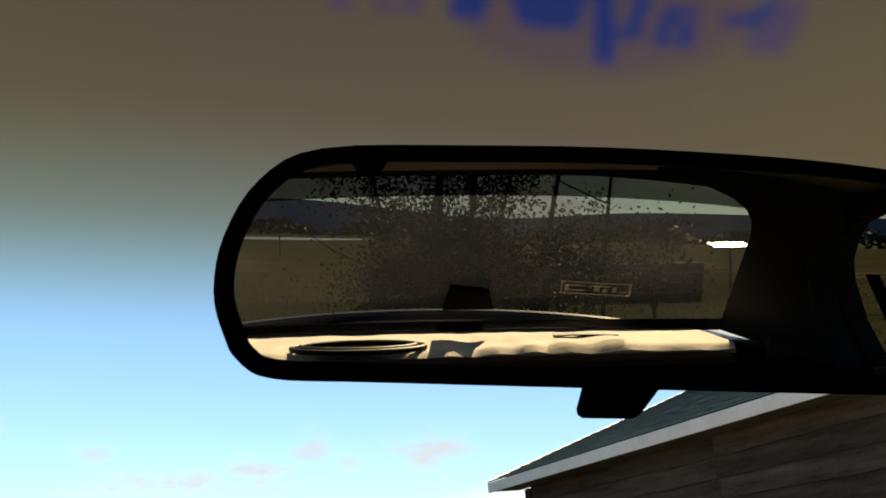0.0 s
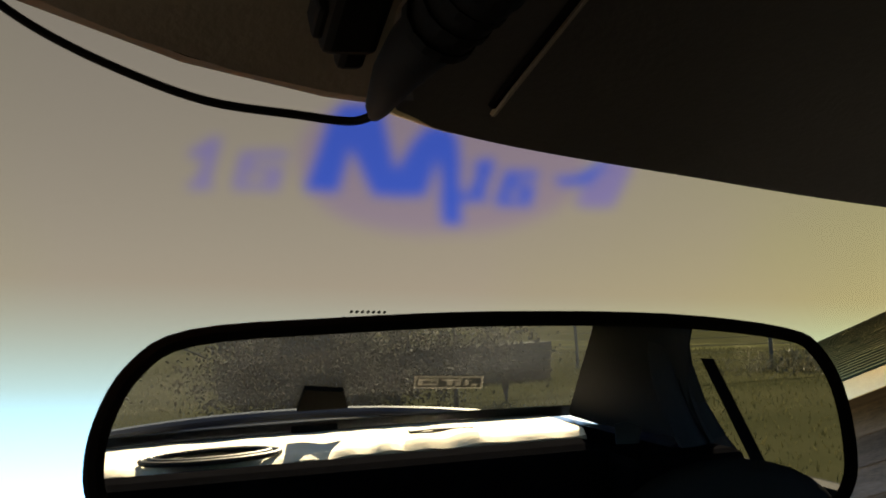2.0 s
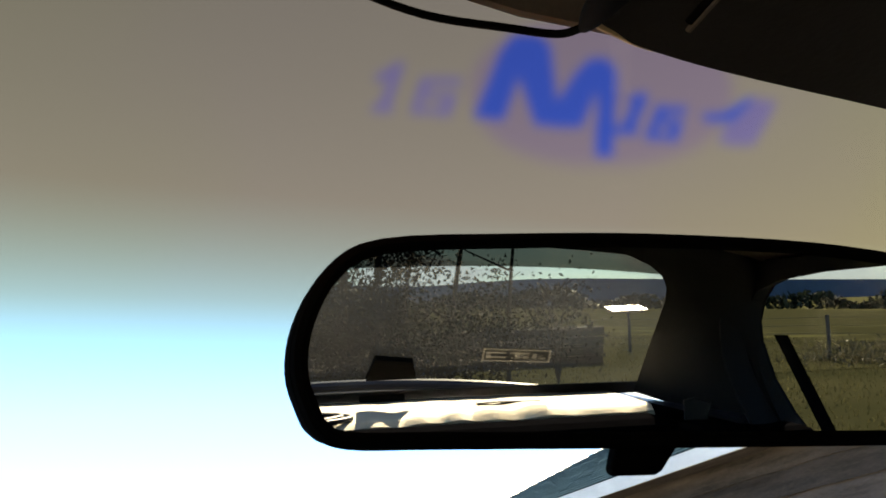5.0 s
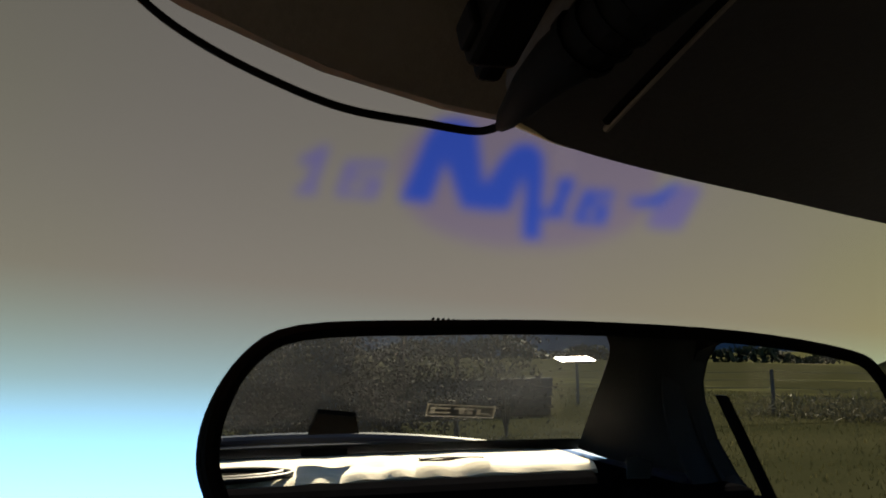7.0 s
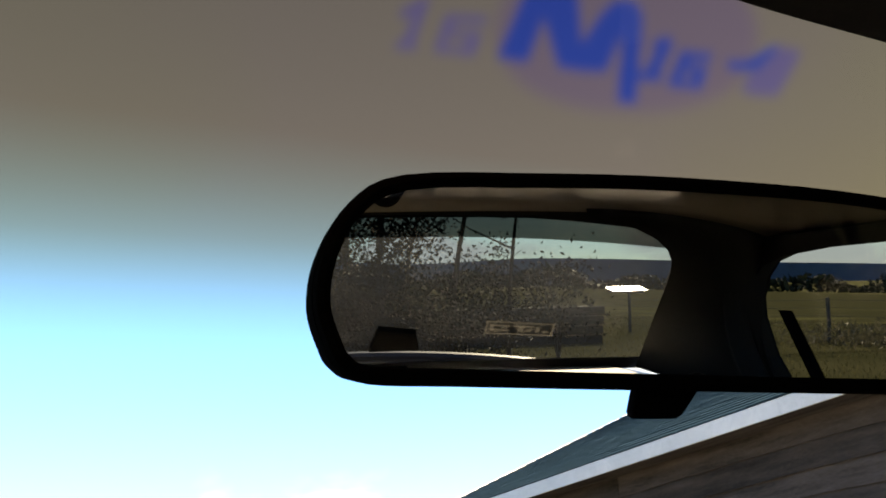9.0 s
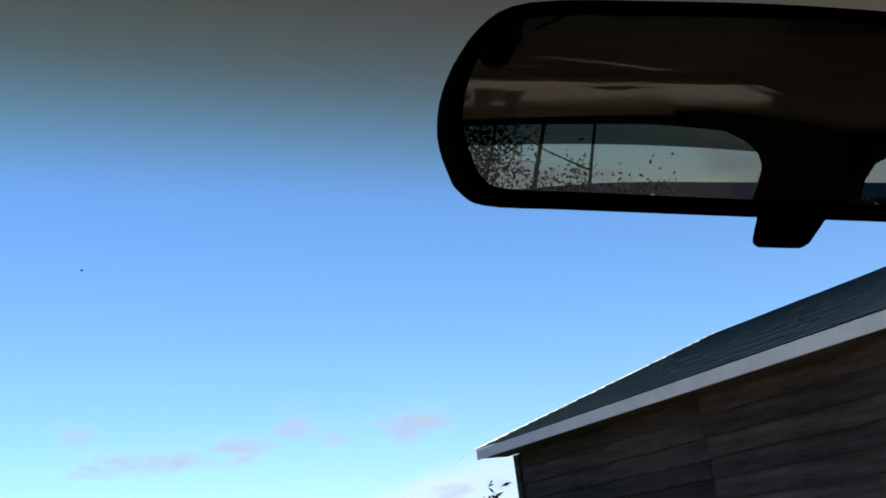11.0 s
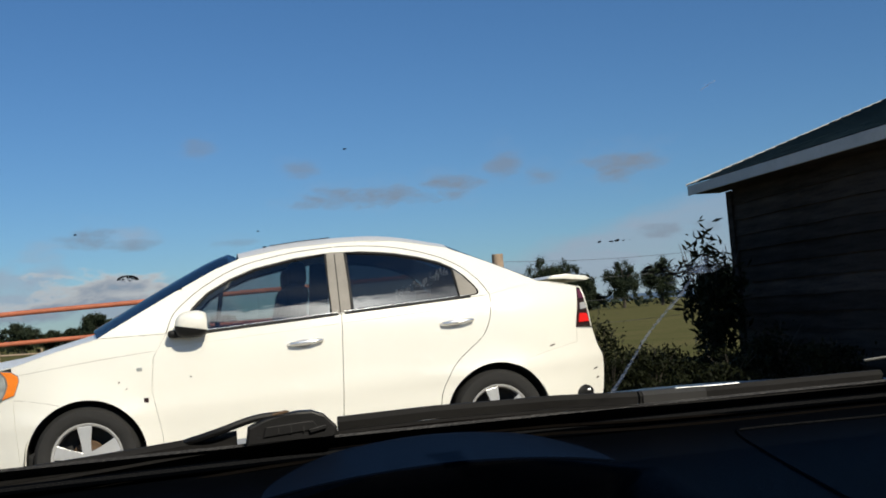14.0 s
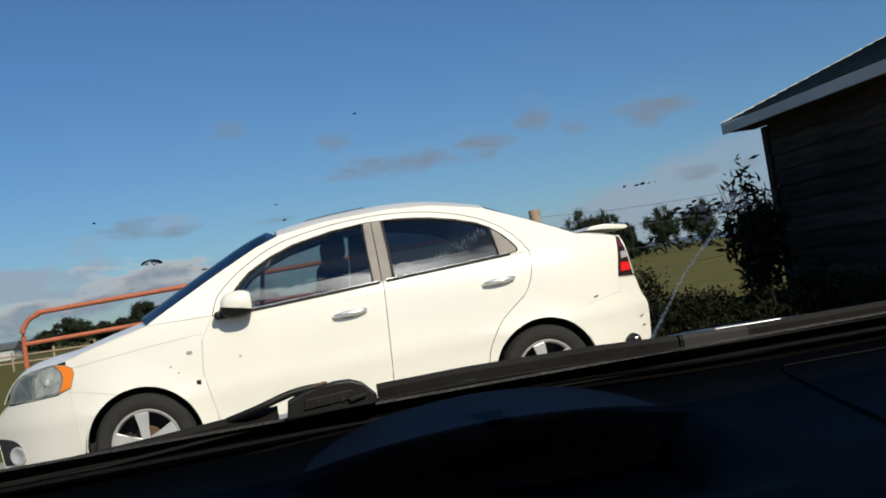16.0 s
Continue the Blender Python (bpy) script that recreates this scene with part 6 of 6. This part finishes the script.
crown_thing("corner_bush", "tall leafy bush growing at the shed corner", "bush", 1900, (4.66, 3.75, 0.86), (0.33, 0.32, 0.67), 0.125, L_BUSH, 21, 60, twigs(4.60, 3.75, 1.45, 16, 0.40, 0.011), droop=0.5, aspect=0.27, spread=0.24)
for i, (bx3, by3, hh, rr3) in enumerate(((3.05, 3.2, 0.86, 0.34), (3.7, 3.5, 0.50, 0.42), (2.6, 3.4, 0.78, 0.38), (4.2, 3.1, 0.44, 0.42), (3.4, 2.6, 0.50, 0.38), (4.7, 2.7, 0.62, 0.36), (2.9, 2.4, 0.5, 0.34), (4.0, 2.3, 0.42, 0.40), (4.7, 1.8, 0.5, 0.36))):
    crown_thing("low_bush", "low scrub along the fence, leaf colour darkened for shade", "bush", 2600, (bx3, by3, hh * 0.50), (rr3, rr3 * 0.8, hh * 0.46), 0.048, L_BUSH, 31 + i, 26, twigs(bx3, by3, hh, 6, 0.25, 0.008), "scrub", 0.2, 0.4, 0.25)


def far_tree(x, y, h, w, seed, base=0.0, label="dark green pasture tree"):
    tr = [([(x, y, 0), (x + 0.02 * h, y, h * 0.45), (x, y, h * 0.8)], (h * 0.035, h * 0.012))]
    for k in range(4):
        a = seed * 1.7 + k * 1.6
        tr.append(([(x, y, h * 0.35), (x + w * 0.5 * math.cos(a), y + w * 0.5 * math.sin(a), h * (0.55 + 0.07 * k)), (x + w * 0.8 * math.cos(a), y + w * 0.8 * math.sin(a), h * (0.66 + 0.07 * k))], (h * 0.016, h * 0.005)))
    return crown_thing("tree", label, "tree", 15000, (x, y, h * 0.53), (w * 0.92, w * 0.92, h * 0.42), 0.18, L_TREE, seed, 60, tr, "pasture trees", aspect=0.7, spread=0.15)


for i, (x, y, h, w) in enumerate(((47.3, 110, 6.0, 2.3), (52.3, 110, 6.0, 2.5), (37.4, 110, 6.9, 2.2), (34.8, 112, 5.4, 1.8), (40.3, 111, 6.4, 2.1), (42.4, 110, 4.8, 1.4), (44.2, 113, 2.4, 1.6),
                                 (30.5, 113, 4.4, 2.0), (-24.3, 110, 2.3, 2.0), (-21.2, 110, 3.5, 2.3), (-18.3, 111, 2.5, 1.4), (-15.8, 110, 2.8, 1.3), (-13.6, 110, 4.0, 1.9), (-11.6, 111, 3.1, 1.5),
                                 (-8.0, 110, 3.0, 2.0), (-27.5, 112, 1.7, 1.5), (-5.0, 111, 2.6, 2.0), (0.0, 112, 3.0, 2.2), (62.0, 112, 4.8, 2.4))):
    far_tree(x, y, h, w, 50 + i)


def wood_line(name, label, pts, h, n, size, seed, material):
    """A far band of woodland as one mass of foliage."""
    r = np.random.default_rng(seed)
    P = np.array(pts, float)
    k = r.uniform(0, len(P) - 1, n)
    i = np.minimum(k.astype(int), len(P) - 2)
    t = (k - i)[:, None]
    base = P[i] * (1 - t) + P[i + 1] * t
    hh = h * (0.55 + 0.45 * np.sin(k * 9.0 + seed) * np.sin(k * 23.0)) * np.interp(k, [0, 2.4, 2.8, 9], [1, 1, 1.25, 1.25])
    c = np.c_[base + r.normal(size=(n, 2)) * size, r.uniform(0, 1, n) ** 0.8 * hh + np.array([lie(x, y) for x, y in base])]
    a = r.normal(size=(n, 3)) * size
    b = r.normal(size=(n, 3)) * size * 0.6
    v = np.stack([c - a * 0.5, c + b * 0.5, c + a * 0.5, c - b * 0.5], 1).reshape(-1, 3)
    return tagged(data_part(name, v.tolist(), np.arange(4 * n).reshape(-1, 4).tolist(), material), label, "woodland", kind="stuff")


wood_line("far_woods", "far dark hedge line across the pasture", [(-90, 118), (-40, 117), (20, 118), (80, 119), (140, 118)], 1.9, 3200, 0.6, 5, L_FAR)
wood_line("far_woods", "far dark woodland behind the pasture", [(-260, -320), (-90, -300), (40, -280), (160, -260), (320, -170), (400, -40)], 6.5, 14000, 1.3, 6, L_FAR)
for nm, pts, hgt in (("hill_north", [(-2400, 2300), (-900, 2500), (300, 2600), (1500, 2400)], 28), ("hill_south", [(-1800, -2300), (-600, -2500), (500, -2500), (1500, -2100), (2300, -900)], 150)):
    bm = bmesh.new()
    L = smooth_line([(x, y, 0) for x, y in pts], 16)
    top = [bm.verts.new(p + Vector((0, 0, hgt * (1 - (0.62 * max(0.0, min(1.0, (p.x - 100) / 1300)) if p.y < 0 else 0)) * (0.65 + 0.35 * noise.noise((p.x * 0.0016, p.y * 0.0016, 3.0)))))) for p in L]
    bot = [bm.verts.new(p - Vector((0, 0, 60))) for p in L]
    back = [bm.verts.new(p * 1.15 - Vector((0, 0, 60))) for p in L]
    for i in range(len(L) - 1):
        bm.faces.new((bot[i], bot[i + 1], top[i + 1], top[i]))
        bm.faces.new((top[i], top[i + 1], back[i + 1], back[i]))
    tagged(link_bm("backdrop", bm, M_HILL, smooth=True), "far hills on the horizon, blue haze put into their colour", "hills", kind="structure")

# things behind the car, seen in the mirror
barn = thing("far_barn", "far low barn with a glinting tin roof", "barn")
part("roof", thicken(grid(lambda a, b: Vector((45.8 + 4.8 * a - 0.6 * b, -144.5 - 1.7 * b + 1.0 * a, 0.15 + 0.62 * b)), 6, 4), 0.05), M_TIN, barn, "shiny tin roof slope")
part("wall", box((48.2, -146.2, 0.1), (4.6, 2.2, 0.7), 0.0), M_POST, barn)
# the pond is draped over the fitted tilt, not level
pond = sheet([(-32, -152), (-12, -163), (-2.0, -168), (-3.0, -146), (-8, -124), (-20, -111), (-36, -116)], step=9.0, to3d=lambda a, b: (a, b, lie(a, b) + 0.05), thick=0)
for f in pond.faces:
    if f.normal.z < 0:
        f.normal_flip()
tagged(link_bm("water", pond, M_POND), "pale still pond in the pasture", "pond", kind="structure")
stack = thing("board_stack", "long low dark board stack in the grass", "stack")
for k in range(4):
    part("board", box((2.6 + 0.02 * k, -24.9, 0.09 + 0.18 * k), (6.2, 0.9, 0.165), 0.01), M_TARP, stack)

thick = thing("thicket_tree", "leggy tree thicket with several trunks behind the car", "tree")
tr = bmesh.new()
for x0, y0, x1, h, r in ((0.30, -16.2, 0.42, 4.2, 0.055), (0.62, -15.8, 0.74, 4.4, 0.05), (-0.1, -16.5, -0.4, 3.2, 0.03), (1.4, -16.3, 1.7, 3.4, 0.035), (2.2, -17, 2.3, 2.6, 0.03), (0.9, -16.8, 1.2, 3.0, 0.03)):
    tube(smooth_line([(x0, y0, -0.05), (x0 + (x1 - x0) * 0.3, y0, h * 0.35), (x1, y0 + 0.1, h * 0.7), (x1 + 0.15, y0, h)], 4), [r * (1 - 0.05 * k) for k in range(13)], 8, tr)
for k in range(60):
    a, z, x = rt.uniform(0, 6.28), rt.uniform(0.5, 3.0), rt.uniform(-0.5, 2.2)
    d = rt.uniform(0.3, 0.9)
    tube([(x, -16.2, z), (x + d * 0.5 * math.cos(a), -16.2 + d * 0.5 * math.sin(a), z + 0.25 * d), (x + d * math.cos(a), -16.2 + d * math.sin(a), z + 0.6 * d)], [0.012, 0.008, 0.003], 5, tr)
part("trunk", tr, M_BARK, thick, smooth=True)
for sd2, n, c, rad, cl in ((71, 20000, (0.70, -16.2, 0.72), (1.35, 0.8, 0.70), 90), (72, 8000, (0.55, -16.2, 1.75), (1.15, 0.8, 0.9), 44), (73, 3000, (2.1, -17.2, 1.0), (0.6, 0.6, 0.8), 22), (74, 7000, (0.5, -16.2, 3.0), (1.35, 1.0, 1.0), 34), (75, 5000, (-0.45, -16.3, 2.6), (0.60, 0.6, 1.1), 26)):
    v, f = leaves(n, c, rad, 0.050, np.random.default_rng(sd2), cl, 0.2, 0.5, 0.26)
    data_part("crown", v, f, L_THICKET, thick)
crown_thing("shrub", "small leafless shrub by the fence", "bush", 700, (3.6, -20.0, 0.9), (0.7, 0.6, 0.7), 0.08, L_THICKET, 81, 20, twigs(3.6, -20.0, 1.5, 10, 0.5, 0.012))
v, f = leaves(9000, (0, 0, 0), (1, 1, 1), 0.17, np.random.default_rng(90), 0, -1.2, 0.14)
v = np.array(v).reshape(-1, 4, 3)
cc = v.mean(1, keepdims=True)
rw2 = np.random.default_rng(91)
k = rw2.uniform(0, 3, len(v))
pp = np.array(rear_posts[0:4])
i = np.minimum(k.astype(int), 2)
t = (k - i)[:, None]
base = pp[i] * (1 - t) + pp[i + 1] * t + rw2.normal(size=(len(v), 2)) * 0.55
v = v - cc + np.c_[base, rw2.uniform(0.02, 0.50, len(v)) * (0.6 + 0.4 * np.sin(k * 11) * np.sin(k * 29))][:, None, :]
tagged(data_part("tall_weeds", v.reshape(-1, 3).tolist(), np.arange(4 * len(v)).reshape(-1, 4).tolist(), L_WEED), "tall dry weeds along the stock fence", "weeds", kind="stuff")

rg2 = np.random.default_rng(93)
n = 42000
yy = -9.4 - 30.0 * rg2.uniform(0, 1, n) ** 1.5
c = np.c_[rg2.uniform(-7, 14, n), yy, np.zeros(n)]
hgt = rg2.uniform(0.02, 0.06, n) * (1 + 0.03 * (-9.4 - yy))
lean = rg2.normal(size=(n, 2)) * 0.35
a = np.c_[lean * hgt[:, None], hgt]
ang = rg2.uniform(0, 6.28, n)
w = np.c_[np.cos(ang), np.sin(ang), np.zeros(n)] * (0.008 * (1 + 0.04 * (-9.4 - yy)))[:, None]
c[:, 2] = [lie(px, py) for px, py in c[:, :2]]
v = np.stack([c - w, c + w, c + a], 1).reshape(-1, 3)
tagged(data_part("grass_tufts", v.tolist(), np.arange(3 * n).reshape(-1, 3).tolist(), L_GRASS), "rough pasture grass blades", "grass", kind="stuff")

# ---- marks on the windscreen ----
mark("streak", [(-0.1695, -5.4693), (-0.1681, -5.485), (-0.1674, -5.497), (-0.1666, -5.510), (-0.1664, -5.522), (-0.1638, -5.539), (-0.1601, -5.553), (-0.1566, -5.567), (-0.1556, -5.580)], 0.0015, M_GLASSMARK, "pale dried streak")


def splat(name, x, y, w, h, n, material, label, seed, size):
    """A scatter of small ragged flecks on the outside of the glass."""
    r = random.Random(seed)
    bm = bmesh.new()
    for k in range(n):
        cx, cy = x + r.gauss(0, w), y + r.gauss(0, h)
        s = size * r.uniform(0.35, 1.3)
        el = r.uniform(1.0, 2.6)
        vs = [bm.verts.new(on_screen(cx + s * el * math.cos(q * 1.047) * r.uniform(0.6, 1.2), cy + s * math.sin(q * 1.047) * r.uniform(0.5, 1.2), -0.004)) for q in range(6)]
        bm.faces.new(vs)
    return part(name, bm, material, windscreen, label)


wing = bmesh.new()
for k in range(26):
    a, b = math.pi * (0.02 + 0.98 * k / 26), math.pi * (0.02 + 0.98 * (k + 1) / 26)
    rw3 = [0.0013 + 0.0006 * math.sin(k * 2.1 + q) + 0.0006 * (k < 10) for q in (0, 1)]
    q = [(-0.4782 + r * 1.55 * math.cos(w), -5.6085 - r * 0.95 * math.sin(w)) for w, r in ((a, 0.0034), (b, 0.0034), (b, 0.0034 - rw3[1]), (a, 0.0034 - rw3[0]))]
    wing.faces.new([wing.verts.new(on_screen(x, y, -0.004)) for x, y in q])
part("splatter", wing, M_BUG, windscreen, "dark curled husk of a dried insect")
splat("splatter", -0.4782, -5.6092, 0.0030, 0.0006, 12, M_BUG, "dark dried insect splatter", 1, 0.0006)
splat("smear", -0.4780, -5.6088, 0.0020, 0.0007, 10, M_SMEAR, "pale thin smear on the glass", 6, 0.0009)
splat("splatter", -0.2150, -5.6144, 0.0030, 0.0005, 5, M_BUG, "dark dried insect splatter", 2, 0.0009)
splat("splatter", -0.1650, -5.5865, 0.0120, 0.0040, 70, M_BUG, "dark flecks of dried splatter", 3, 0.0012)
splat("smear", -0.1600, -5.5865, 0.0080, 0.0045, 26, M_SMEAR, "pale thin smear on the glass", 4, 0.0030)
for k, (x, y) in enumerate(((-0.4981, -5.6400), (-0.4100, -5.6253), (-0.4129, -5.6361), (-0.4534, -5.5996), (-0.3735, -5.6832), (-0.3900, -5.8110))):
    splat("fleck", x, y, 0.0002, 0.0002, 2, M_BUG, "tiny fleck on the glass", 10 + k, (0.0005, 0.0005, 0.0005, 0.0008, 0.0005, 0.0003)[k])
mark("scratch", [(-0.2052, -5.7085), (-0.2030, -5.7108), (-0.1998, -5.7135)], 0.0007, M_GLASSMARK, "short pale scratch")
